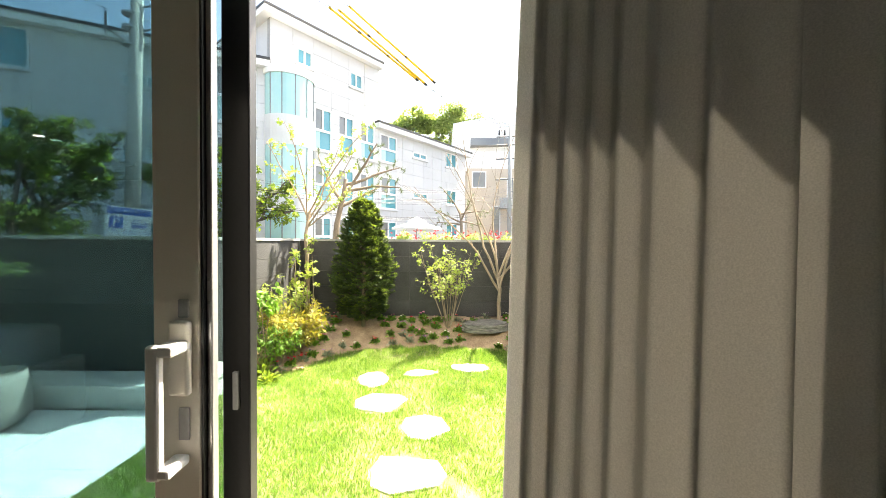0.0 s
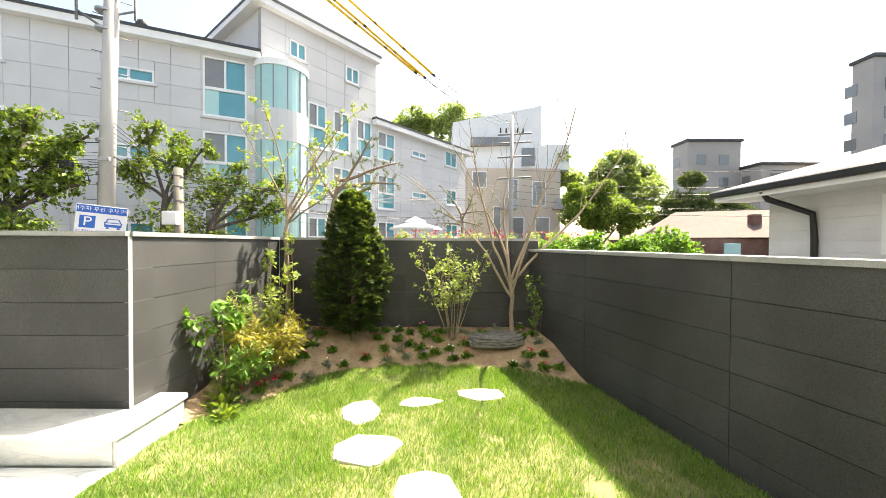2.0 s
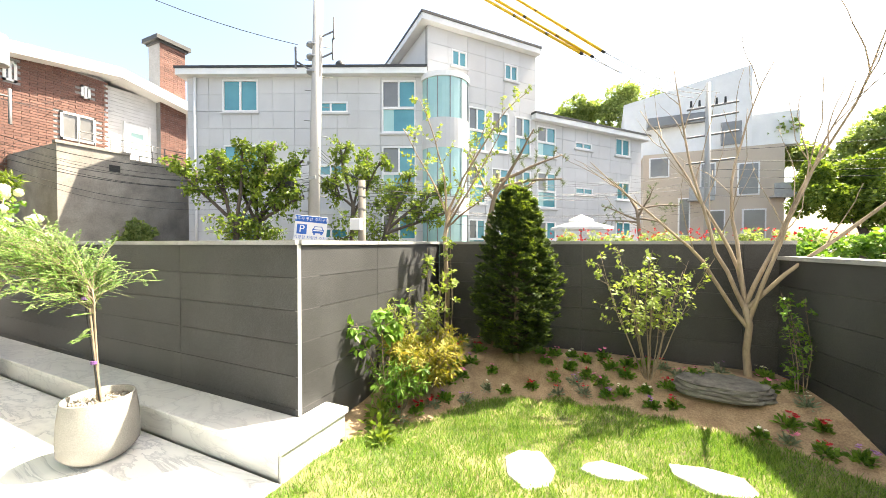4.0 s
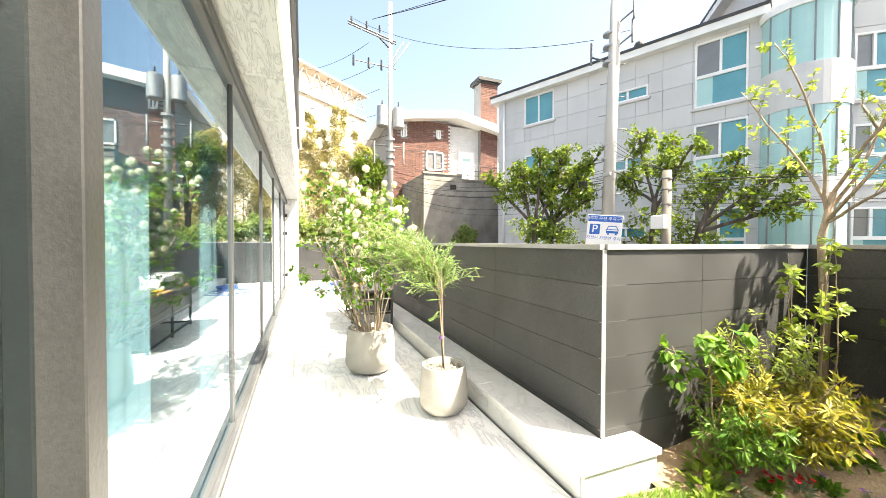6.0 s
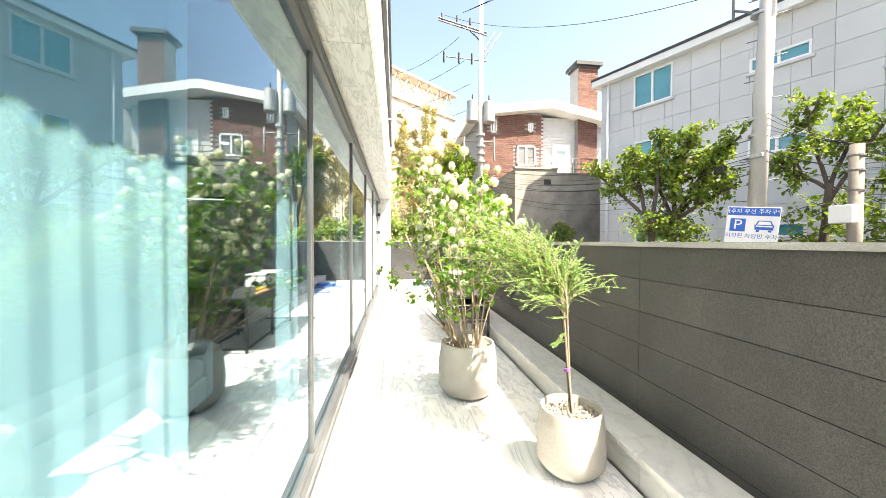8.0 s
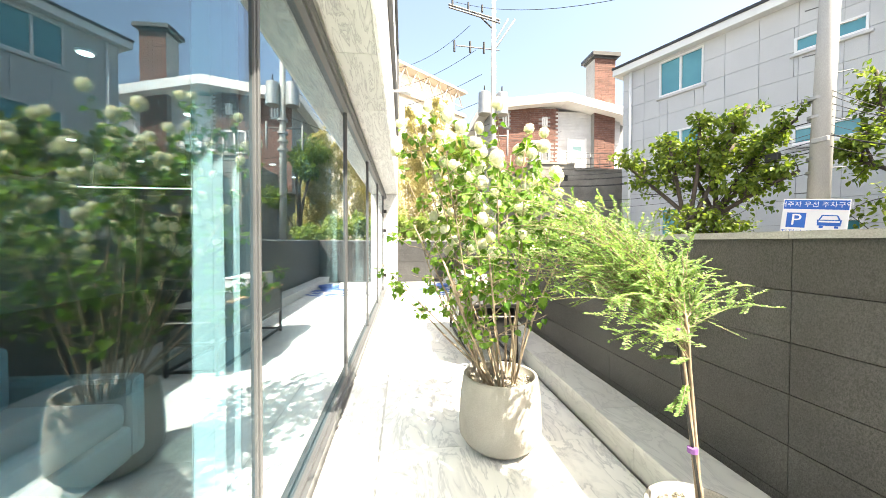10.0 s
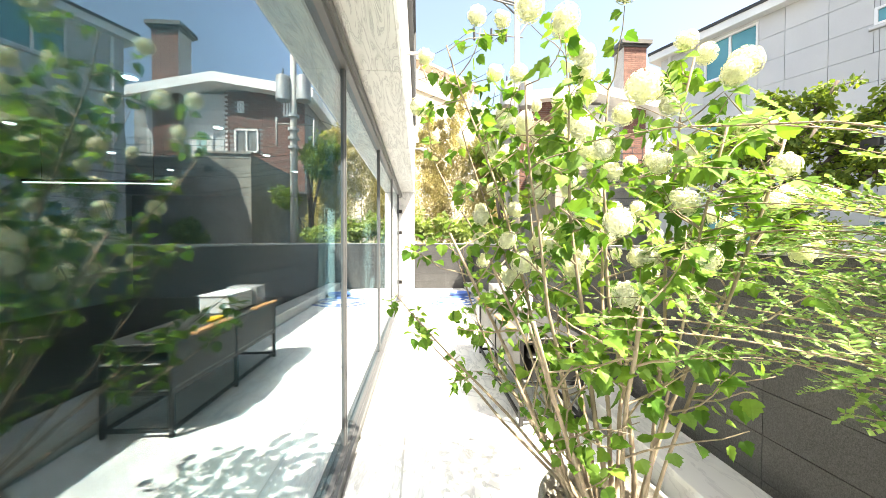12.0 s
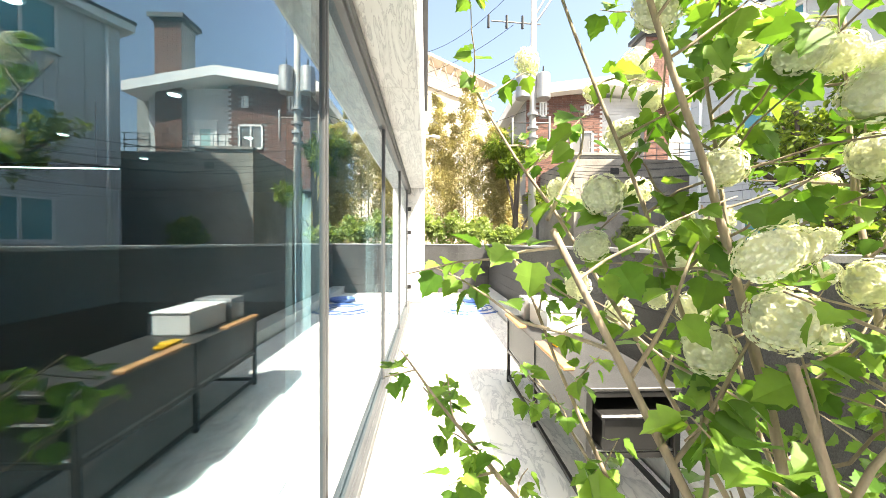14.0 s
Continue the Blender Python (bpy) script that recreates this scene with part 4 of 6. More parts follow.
sapling("heavenly_bamboo", (-2.22, 5.55), "bushy nandina with fresh green leaves", 0.50, 18, 0.55, "bark", "leaf_fresh", 14, 0.07, SLIM, 7, 49, 0.15, 0.22, 0.005, 0.1)
sapling("heavenly_bamboo", (-2.36, 6.02), "taller bushy nandina with yellow-green leaves", 0.85, 14, 0.40, "bark", "leaf_lime", 13, 0.065, SLIM, 7, 45, 0.3, 0.22, 0.005, 0.1)
sapling("clematis_vine", (1.02, 6.72), "thin climbing vine with small green leaves", 0.95, 5, 0.14, "bark", "leaf_fresh", 9, 0.045, LEAF, 7, 46, 0.15, 0.16, 0.004)
sapling("ash_sapling", (-2.30, 6.35), "thin sapling with bright tufts of leaves", 1.35, 3, 0.16, "bark_pale", "leaf_lime", 13, 0.07, LEAF, 6, 47, 0.30, 0.13, 0.008)
sapling("ash_sapling", (-2.28, 6.75), "thin sapling with bright tufts of leaves", 1.5, 2, 0.10, "bark_pale", "leaf_lime", 13, 0.07, LEAF, 7, 50, 0.25, 0.12, 0.008)

# tall thin tree in the corner and the bare-branched tree beside the rock
rng = random.Random(52)
tall = thing("young_tree", on_soil(-2.40, 6.98), "tall young tree with sparse fresh leaves", "tree")
s = [(Vector((0, 0, -0.05)), 0.035), (Vector((0.02, 0, 0.6)), 0.032), (Vector((-0.03, 0.02, 1.35)), 0.028), (Vector((0.03, 0.05, 1.75)), 0.024)]
limbs = []
for w, L in (((0.25, 0.1, 1), 1.9), ((-0.35, 0.1, 1), 1.5), ((0.6, -0.2, 0.9), 1.5), ((0.45, 0.4, 1), 1.7), ((-0.15, -0.3, 1), 1.6), ((0.9, 0.1, 0.6), 1.0)):
    limbs.append(bend(rng, along(s, rng.uniform(0.75, 1.0))[0], w, L, 0.016, 0.004, 9, 0.25, 0.05))
tw = []
for l in limbs:
    tw += fork(rng, l, 9, 0.2, 1.0, 0.36, 0.004, 0.7, 0.2, 0.3, 5)
add_tubes("trunk", tall, "bark", [s], 9)
for l in limbs:
    add_tubes("limb", tall, "bark", [l], 6)
tagged(add_tubes("twig_growth", tall, "bark", tw, 4), kind="stuff")
at, way, face = leaf_spots(rng, tw, 18, 0.2, 0.2, 0.7, 0.0)
add_leaves("foliage", tall, "leaf_lime", at, way, face, np.random.default_rng(5).uniform(0.03, 0.065, len(at)), LEAF, kind="stuff")

rng = random.Random(57)
bare = thing("crape_myrtle", on_soil(0.74, 6.98), "bare-branched tree with smooth pale limbs", "tree")
s = [(Vector((0, 0, -0.05)), 0.035), (Vector((-0.02, 0, 0.25)), 0.03), (Vector((0.0, -0.01, 0.5)), 0.028), (Vector((-0.04, 0.0, 0.7)), 0.027)]
limbs = []
for w, L in (((-0.5, 0.1, 1), 2.2), ((-0.25, -0.1, 1), 2.5), ((0.1, 0.1, 1), 2.6), ((0.45, 0.0, 1), 2.5), ((0.75, -0.1, 1), 2.7), ((0.2, -0.2, 1), 2.3), ((-0.1, 0.2, 1), 2.4)):
    limbs.append(bend(rng, along(s, rng.uniform(0.6, 1.0))[0], w, L, 0.021, 0.004, 12, 0.30, 0.07))
tw = []
for l in limbs:
    tw += fork(rng, l, 6, 0.3, 0.95, 0.95, 0.006, 0.5, 0.35, 0.28, 7)
add_tubes("trunk", bare, "bark_pale", [s], 9)
for l in limbs:
    add_tubes("limb", bare, "bark_pale", [l], 7)
tagged(add_tubes("twig_growth", bare, "bark_pale", tw, 4), kind="stuff")

# flowers set out in the bed
rng = random.Random(61)
g = np.random.default_rng(61)
SORTS = [("petal_white", "white"), ("petal_red", "red"), ("petal_pink", "pink"), ("petal_violet", "violet"), ("petal_red", "crimson")]
spots = []
while len(spots) < 58:
    x, y = rng.uniform(-2.2, 1.2), rng.uniform(5.0, 7.05)
    if y < bed_edge(x) + 0.10 or x > RIGHT_WALL(y) - 0.12 or (x + 1.44) ** 2 + (y - 6.8) ** 2 < 0.1 or (x - 0.45) ** 2 + (y - 6.62) ** 2 < 0.10:
        continue
    if y > bed_edge(x) + 0.62 and rng.random() < 0.75:
        continue
    if all((x - a) ** 2 + (y - b) ** 2 > 0.02 for a, b in spots):
        spots.append((x, y))
for k, (x, y) in enumerate(spots):
    mt, word = SORTS[k % 5]
    grey_leaf = k % 4 == 0
    th = thing("bedding_flower", on_soil(x, y), "small clump of %s flowers with %s leaves" % (word, "silvery" if grey_leaf else "green"), "flower", "flowers in the bed")
    n = 110
    w = unit(g.normal(size=(n, 3)) + np.array([0, 0, 0.7]))
    w[:, 2] = abs(w[:, 2])
    r = rng.uniform(0.05, 0.085)
    add_leaves("foliage", th, "leaf_grey" if grey_leaf else "leaf_fresh", w * g.uniform(0, r, (n, 1)), w, g.normal(size=(n, 3)) + [0, 0, 0.5], g.uniform(0.03, 0.06, n), SLIM if grey_leaf else OVAL, kind="stuff")
    fs = rng.uniform(0.016, 0.026)
    head = leaf_mesh("flower_head", mt, [(0, 0, 0)] * 6, [(math.cos(i * 1.047), math.sin(i * 1.047), 0.4) for i in range(6)], [(0, 0, 1)] * 6, [fs] * 6, OVAL)
    for j in range(rng.randint(2, 6)):
        a, q = rng.uniform(0, 6.28), rng.uniform(0, r)
        fl = new("flower_head", head)
        fl.parent = th
        fl.matrix_basis = pose(q * math.cos(a), q * math.sin(a), r + rng.uniform(0.01, 0.05), rng.uniform(-25, 25), rng.uniform(-25, 25), rng.uniform(0, 360))

for k, (x, y, s) in enumerate(((-2.22, 5.18, 0.16), (-2.30, 5.35, 0.13), (-2.10, 5.05, 0.09))):
    th = thing("leafy_perennial", on_soil(x, y), "low clump of broad reddish green leaves", "plant", "perennials by the kerb")
    n = 60
    w = unit(g.normal(size=(n, 3)) + np.array([0, 0, 0.6]))
    w[:, 2] = abs(w[:, 2])
    add_leaves("foliage", th, "leaf_tree", w * g.uniform(0.2, 1, (n, 1)) * s, w, g.normal(size=(n, 3)) * 0.4 + [0, 0, 1], g.uniform(0.05, 0.09, n), LEAF, kind="stuff")


# flat layered rock
def rock_mesh(rx, ry, h, seed, n=30, layers=7):
    bm = bmesh.new()
    rings = []
    for j in range(layers + 1):
        z = h * j / layers
        ring = []
        for k in range(n):
            a = 6.2832 * k / n
            w = 1 + 0.16 * noise.noise((2 * math.cos(a), 2 * math.sin(a), seed)) + 0.05 * noise.noise((5 * math.cos(a), 5 * math.sin(a), seed + j * 1.7))
            w *= 1 - 0.12 * (j / layers) ** 2 + 0.045 * (j % 2)
            ring.append(bm.verts.new((rx * w * math.cos(a), ry * w * math.sin(a), z + 0.012 * noise.noise((3 * math.cos(a), 3 * math.sin(a), j)))))
        rings.append(ring)
    for a, b in zip(rings, rings[1:]):
        for k in range(n):
            bm.faces.new((a[k], a[(k + 1) % n], b[(k + 1) % n], b[k]))
    bm.faces.new(rings[-1])
    bm.faces.new(rings[0][::-1])
    return bm


M["slate"] = surface("slate", (0.07, 0.068, 0.062), (0.30, 0.29, 0.265), 0.8, 9.0, 70.0, bump=0.6, speck=0.35, stretch=(1, 1, 6))
rk = part("garden_rock", rock_mesh(0.37, 0.19, 0.12, 3), "slate")
rk.matrix_basis = pose(0.47, 6.74, ground_height(0.47, 6.74) - 0.015, 4, -3, -12)
tagged(rk, "flat layered grey slate rock lying in the bed", "rock")


# stepping stones
def step_stone(x, y, rx, ry, turn, seed):
    bm = bmesh.new()
    n = 7
    top = []
    for k in range(n):
        a = 6.2832 * (k + 0.55 * noise.noise((k * 1.7, seed * 2.3, 0.5))) / n
        w = 1.06 + 0.34 * noise.noise((1.6 * math.cos(a), 1.6 * math.sin(a), seed * 3.1))
        top.append((rx * w * math.cos(a), ry * w * math.sin(a)))
    f = bm.faces.new([bm.verts.new((px, py, 0.0)) for px, py in top])
    r = bmesh.ops.extrude_face_region(bm, geom=[f])
    bmesh.ops.translate(bm, verts=[v for v in r["geom"] if isinstance(v, bmesh.types.BMVert)], vec=(0, 0, 0.028))
    bmesh.ops.recalc_face_normals(bm, faces=bm.faces[:])
    bmesh.ops.bevel(bm, geom=bm.edges[:], offset=0.006, segments=1, affect="EDGES")
    ob = part("stepping_stone", bm, "stone_step")
    ob.matrix_basis = pose(x, y, ground_height(x, y) - 0.008, 0, 0, turn)
    return tagged(ob, "pale irregular stepping stone set in the lawn", "stepping stone", "stepping stones")


STONES = [(-0.99, 5.26, 0.20, 0.20, 20), (-0.81, 4.62, 0.25, 0.22, 10), (0.17, 5.58, 0.235, 0.15, -10), (-0.45, 5.44, 0.20, 0.10, 5), (-0.35, 4.17, 0.22, 0.18, 35), (-0.45, 3.58, 0.26, 0.20, 5), (-0.1, 3.0, 0.25, 0.2, 50)]
for k, (x, y, rx, ry, tn) in enumerate(STONES):
    step_stone(x, y, rx, ry, tn, k + 2)

# grass
g = np.random.default_rng(71)
n = 250000
x, y = g.uniform(-2.33, 2.3, n), g.uniform(2.5, 6.5, n)
keep = np.array([in_garden(a, b) and a < RIGHT_WALL(b) - 0.02 and (a > -2.31) and b < bed_edge(a) + 0.10 * noise.noise((4 * a, 4 * b, 1)) + 0.04 and noise.noise((2.2 * a, 2.2 * b, 7)) + noise.noise((7 * a, 7 * b, 2)) * 0.6 > -0.62 + 0.5 * (random.Random(int(a * 9999) ^ int(b * 7777)).random() - 0.5) for a, b in zip(x, y)])
for sx, sy, rx, ry, tn in STONES:
    keep &= ((x - sx) / (rx * 0.95)) ** 2 + ((y - sy) / (ry * 0.95)) ** 2 > 1
x, y = x[keep], y[keep]
n = len(x)
z = np.array([ground_height(a, b) for a, b in zip(x, y)]) - 0.005
way = np.stack([g.normal(scale=0.45, size=n), g.normal(scale=0.45, size=n), np.ones(n)], 1)
tall_ = 0.036 + 0.030 * np.array([0.5 + 0.5 * noise.noise((1.3 * a, 1.3 * b, 3)) for a, b in zip(x, y)])
grass = new("grass", leaf_mesh("grass", "grass", np.stack([x, y, z], 1), way, g.normal(size=(n, 3)) + [0, 0.01, 0], tall_ * g.uniform(0.6, 1.3, n), (np.array([(-0.055, 0, 0), (0.055, 0, 0), (0, 1, 0.1)]), [(0, 1, 2)])))
tagged(grass, "short green lawn grass blades", "grass", kind="stuff")


# ---- curtains and the room ----
def curtain(name, x0, x1, y, z0, z1, fold, depth, label, seed, material="linen", widen=0.0, flare=0.0):
    rng = random.Random(seed)
    bm = bmesh.new()
    n = int((x1 - x0) / 0.012)
    prof = []
    ph = 0.0
    for k in range(n + 1):
        x = x0 + (x1 - x0) * k / n
        wide = 1 + widen * max(0.0, min(1.0, (x - x0 - 0.28) / 0.25))
        ph += 6.2832 * (0.012 / (fold * wide)) * (1 + 0.6 * noise.noise((x * 5, seed, 0)))
        prof.append((x + 0.004 * math.sin(2 * ph), y + depth * wide ** 0.5 * math.sin(ph) * (0.75 + 0.4 * noise.noise((x * 3, seed, 3)))))
    rows = []
    for j in range(9):
        z = z0 + (z1 - z0) * j / 8
        w = 1.0 - 0.35 * (j / 8) ** 3
        rows.append([(px - flare * (1 - j / 8) * max(0.0, 1 - (px - x0) / 0.6) + 0.006 * noise.noise((px * 9, z * 0.7, seed)), y + (py - y) * w + 0.01 * noise.noise((px * 4, z * 0.9, seed + 5)), z) for px, py in prof])
    sheets = []
    for off in (0.0, 0.005):
        sheets.append([[bm.verts.new((a, b + off, c)) for a, b, c in r] for r in rows])
    for s, (front_, rows_) in enumerate(((True, sheets[0]), (False, sheets[1]))):
        for a, b in zip(rows_, rows_[1:]):
            for k in range(n):
                q = (a[k], a[k + 1], b[k + 1], b[k])
                bm.faces.new(q if front_ else q[::-1])
    for k in (0, n):
        for j in range(8):
            bm.faces.new((sheets[0][j][k], sheets[0][j + 1][k], sheets[1][j + 1][k], sheets[1][j][k]))
    ob = part(name, bm, material, None, smooth=True)
    return tagged(ob, label, "curtain", "curtains")


curtain("curtain", 0.0, 2.4, 2.03, 0.02, 2.79, 0.062, 0.034, "floor-length beige linen curtain in deep folds", 3, widen=2.6, flare=0.07)
curtain("curtain", -2.98, -1.98, 2.06, 0.02, 2.79, 0.15, 0.010, "floor-length pale linen curtain behind the glass", 4, "sheer", flare=-0.05)
for x, sd in ((-4.36, 5), (-6.78, 6), (-9.02, 7), (-11.3, 8)):
    curtain("curtain", x, x + 0.34, 2.06, 0.02, 2.79, 0.07, 0.04, "gathered pale linen curtain behind the glass", sd, "sheer")

M["sofa"] = surface("sofa", (0.34, 0.38, 0.38), (0.42, 0.46, 0.46), 0.9, 4.0, 300.0, bump=0.3, speck=0.2)
sofa = thing("sofa", (-4.05, 0.72, 0), "low grey fabric sofa standing on the room floor", "sofa")
part("base", rounded(boxes((-0.95, 0.95, -0.42, 0.42, 0.06, 0.28)), 0.03), "sofa", sofa)
for x in (-0.46, 0.46):
    part("seat_cushion", rounded(boxes((x - 0.45, x + 0.45, -0.25, 0.42, 0.28, 0.45)), 0.05, 3), "sofa", sofa)
    part("back_cushion", rounded(boxes((x - 0.45, x + 0.45, -0.42, -0.2, 0.42, 0.82)), 0.06, 3), "sofa", sofa)
for x in (-0.85, 0.85):
    for y in (-0.35, 0.35):
        part("foot", boxes((x - 0.025, x + 0.025, y - 0.025, y + 0.025, 0, 0.062)), "black", sofa)
for x in (-1.08, 0.95):
    part("armrest", rounded(boxes((x, x + 0.13, -0.42, 0.42, 0.06, 0.58)), 0.04, 2), "sofa", sofa)

glow, gn, gl_, gb = nodes_of("lamp_glow")
gb.inputs["Emission Color"].default_value, gb.inputs["Emission Strength"].default_value = (1, 0.93, 0.82, 1), 2.2
M["lamp_glow"] = glow
for x in (-5.4, -6.64, -7.84, -9.1, -10.3):
    for y in (0.58, -1.55):
        dl = thing("downlight", (x, y, 2.80), "small round recessed ceiling downlight, lit", "ceiling lamp", "downlights")
        bm = bmesh.new()
        bmesh.ops.create_cone(bm, cap_ends=True, segments=20, radius1=0.055, radius2=0.06, depth=0.012)
        part("rim", bm, "white", dl, m=pose(0, 0, -0.006))
        bm = bmesh.new()
        bmesh.ops.create_cone(bm, cap_ends=True, segments=20, radius1=0.045, radius2=0.045, depth=0.006)
        part("lens", bm, "lamp_glow", dl, "glowing lens", m=pose(0, 0, -0.014))
pend = thing("linear_pendant", (-8.05, -0.85, 2.2), "thin linear pendant lamp, lit", "pendant lamp")
part("housing", rounded(boxes((-0.02, 0.02, -0.8, 0.8, 0.0, 0.035)), 0.004, 1), "black", pend)
part("diffuser", boxes((-0.014, 0.014, -0.79, 0.79, -0.006, 0.0)), "lamp_glow", pend, "glowing strip")
for y in (-0.6, 0.6):
    part("wire", boxes((-0.002, 0.002, y - 0.002, y + 0.002, 0.035, 0.6)), "black", pend)

# ---- things on the terrace ----
M["wood"] = surface("wood", (0.38, 0.19, 0.08), (0.52, 0.29, 0.13), 0.55, 5.0, 60.0, bump=0.15, speck=0.2, stretch=(0.2, 2, 2))
M["blue"] = surface("blue", (0.05, 0.13, 0.42), (0.09, 0.20, 0.55), 0.5, 6.0, 60.0)
M["yellow"] = surface("yellow", (0.72, 0.42, 0.02), (0.85, 0.55, 0.03), 0.5, 4.0, 60.0, speck=0.08)
rack = thing("outdoor_rack", (0, 0, TZ), "long black metal terrace rack with a shelf and wooden top edge", "rack")
X0, X1, Y0, Y1, HT = -8.75, -6.72, 3.67, 4.20, 0.74
for x in (X0, (X0 + X1) / 2, X1):
    for y in (Y0, Y1):
        part("post", rounded(boxes((x - 0.018, x + 0.018, y - 0.018, y + 0.018, 0, HT)), 0.003, 1), "black", rack)
for z in (0.06, 0.36, HT - 0.02):
    part("rail_frame", boxes((X0 + 0.02, X1 - 0.02, Y0 - 0.012, Y0 + 0.012, z - 0.015, z + 0.015), (X0 + 0.02, X1 - 0.02, Y1 - 0.012, Y1 + 0.012, z - 0.015, z + 0.015), (X0 - 0.012, X0 + 0.012, Y0 + 0.02, Y1 - 0.02, z - 0.015, z + 0.015), (X1 - 0.012, X1 + 0.012, Y0 + 0.02, Y1 - 0.02, z - 0.015, z + 0.015)), "black", rack)
part("front_panel", boxes((X0 + 0.02, X1 - 0.02, Y0 - 0.006, Y0 + 0.006, 0.40, HT - 0.04)), "roof_edge", rack, "dark metal front panel")
part("shelf", boxes((X0, X1, Y0, Y1, 0.376, 0.39)), "steel", rack, "grey metal shelf")
part("back_panel", boxes((X0, X1, Y1 - 0.035, Y1 - 0.02, 0.40, HT - 0.04)), "black", rack)
part("tabletop", rounded(boxes((X0 - 0.02, X1 + 0.02, Y0 - 0.02, Y1 + 0.02, HT, HT + 0.022)), 0.004, 1), "roof_edge", rack, "dark metal top")
for xa in (X0, -7.60):
    part("wood_edge", rounded(boxes((xa, xa + 0.62, Y0 - 0.05, Y0 + 0.03, HT + 0.023, HT + 0.05)), 0.005, 1), "wood", rack, "orange-brown wooden edge board")
bx = thing("storage_box", (-8.2, 3.98, TZ + HT + 0.022), "white storage box standing on the rack", "box")
part("body", rounded(boxes((-0.28, 0.28, -0.15, 0.18, 0, 0.19)), 0.012, 2), "white", bx)
part("lid", rounded(boxes((-0.29, 0.29, -0.16, 0.19, 0.19, 0.215)), 0.012, 2), "white", bx)
bx2 = thing("storage_box", (-8.62, 3.98, TZ + HT + 0.022), "grey storage box standing on the rack", "box")
part("body", rounded(boxes((-0.13, 0.12, -0.2, 0.18, 0, 0.24)), 0.012, 2), "steel", bx2)
gl = thing("garden_gloves", (-7.62, 3.80, TZ + HT + 0.022), "yellow garden gloves lying on the rack", "gloves")
bm = rounded(boxes((-0.09, 0.05, -0.05, 0.05, 0, 0.035), (0.03, 0.13, -0.045, -0.02, 0, 0.03), (0.03, 0.14, -0.015, 0.01, 0, 0.03), (0.03, 0.13, 0.015, 0.04, 0, 0.03), (-0.05, 0.0, 0.045, 0.085, 0, 0.03)), 0.012, 2)
part("glove", bm, "yellow", gl)
tub = thing("planting_trough", (-7.1, 3.95, TZ + 0.39), "black plastic trough on the rack shelf", "trough")
part("body", rounded(boxes((-0.4, 0.4, -0.2, 0.2, 0, 0.22), (-0.43, 0.43, -0.23, 0.23, 0.20, 0.225)), 0.01, 1), "black", tub)

hose = thing("garden_hose", (-13.2, 3.75, TZ), "coiled blue garden hose lying on the terrace", "hose")
coil = [(Vector(((0.30 + 0.006 * k) * math.cos(0.35 * k), (0.30 + 0.006 * k) * math.sin(0.35 * k), 0.012 + 0.018 * (k // 18 % 3))), 0.011) for k in range(76)]
add_tubes("coil", hose, "blue", [coil], 8)
bas = thing("basin", (-14.3, 4.0, TZ), "shallow blue plastic basin on the terrace", "basin")
bm = bmesh.new()
bmesh.ops.create_cone(bm, cap_ends=True, segments=28, radius1=0.26, radius2=0.33, depth=0.10)
bmesh.ops.translate(bm, verts=bm.verts[:], vec=(0, 0, 0.05))
top = [f for f in bm.faces if f.normal.z > 0.9]
r = bmesh.ops.inset_region(bm, faces=top, thickness=0.02)
bmesh.ops.translate(bm, verts=list({v for f in top for v in f.verts}), vec=(0, 0, -0.07))
part("body", bm, "blue", bas)
M["slipper"] = surface("slipper", (0.10, 0.13, 0.22), (0.6, 0.62, 0.66), 0.8, 55.0, 60.0, stretch=(1, 0.1, 1))
for k, (x, y, tn) in enumerate(((-12.6, 2.52, 70), (-12.72, 2.55, 76), (-13.0, 2.62, 100), (-13.12, 2.6, 96))):
    sl = thing("slipper", (x, y, TZ), "striped blue and white house slipper on the terrace", "slipper", "slippers by the door", turn=tn)
    part("sole", rounded(boxes((-0.13, 0.13, -0.045, 0.045, 0, 0.022)), 0.02, 2), "slipper", sl)
    bm = rounded(boxes((0.0, 0.12, -0.048, 0.048, 0.02, 0.06)), 0.02, 2)
    part("strap", bm, "slipper", sl)

for x in (-7.5, -11.3):
    lamp = thing("wall_spotlight", (x, 2.66, 3.5), "slim grey metal spotlight on a wall arm", "wall lamp", "wall spotlights")
    part("arm", rounded(boxes((-0.014, 0.014, 0.0, 0.16, -0.014, 0.014)), 0.004, 1), "steel", lamp)
    bm = bmesh.new()
    bmesh.ops.create_cone(bm, cap_ends=True, segments=16, radius1=0.03, radius2=0.03, depth=0.14)
    part("head", bm, "steel", lamp, m=pose(0, 0.22, -0.01, 78, 0, 0))
    part("base_plate", rounded(boxes((-0.04, 0.04, 0.0, 0.012, -0.05, 0.05)), 0.003, 1), "steel", lamp)


# ---- poles, cables and the parking sign ----
def cyl(r0, r1, z0, z1, seg=14, x=0.0, y=0.0):
    bm = bmesh.new()
    bmesh.ops.create_cone(bm, cap_ends=True, segments=seg, radius1=r0, radius2=r1, depth=z1 - z0)
    bmesh.ops.translate(bm, verts=bm.verts[:], vec=(x, y, (z0 + z1) / 2))
    return bm


def bar(parent, name, a, b, r, material="galv", label=""):
    return add_tubes(name, parent, material, [[(Vector(a), r), (Vector(b), r)]], 6, label)


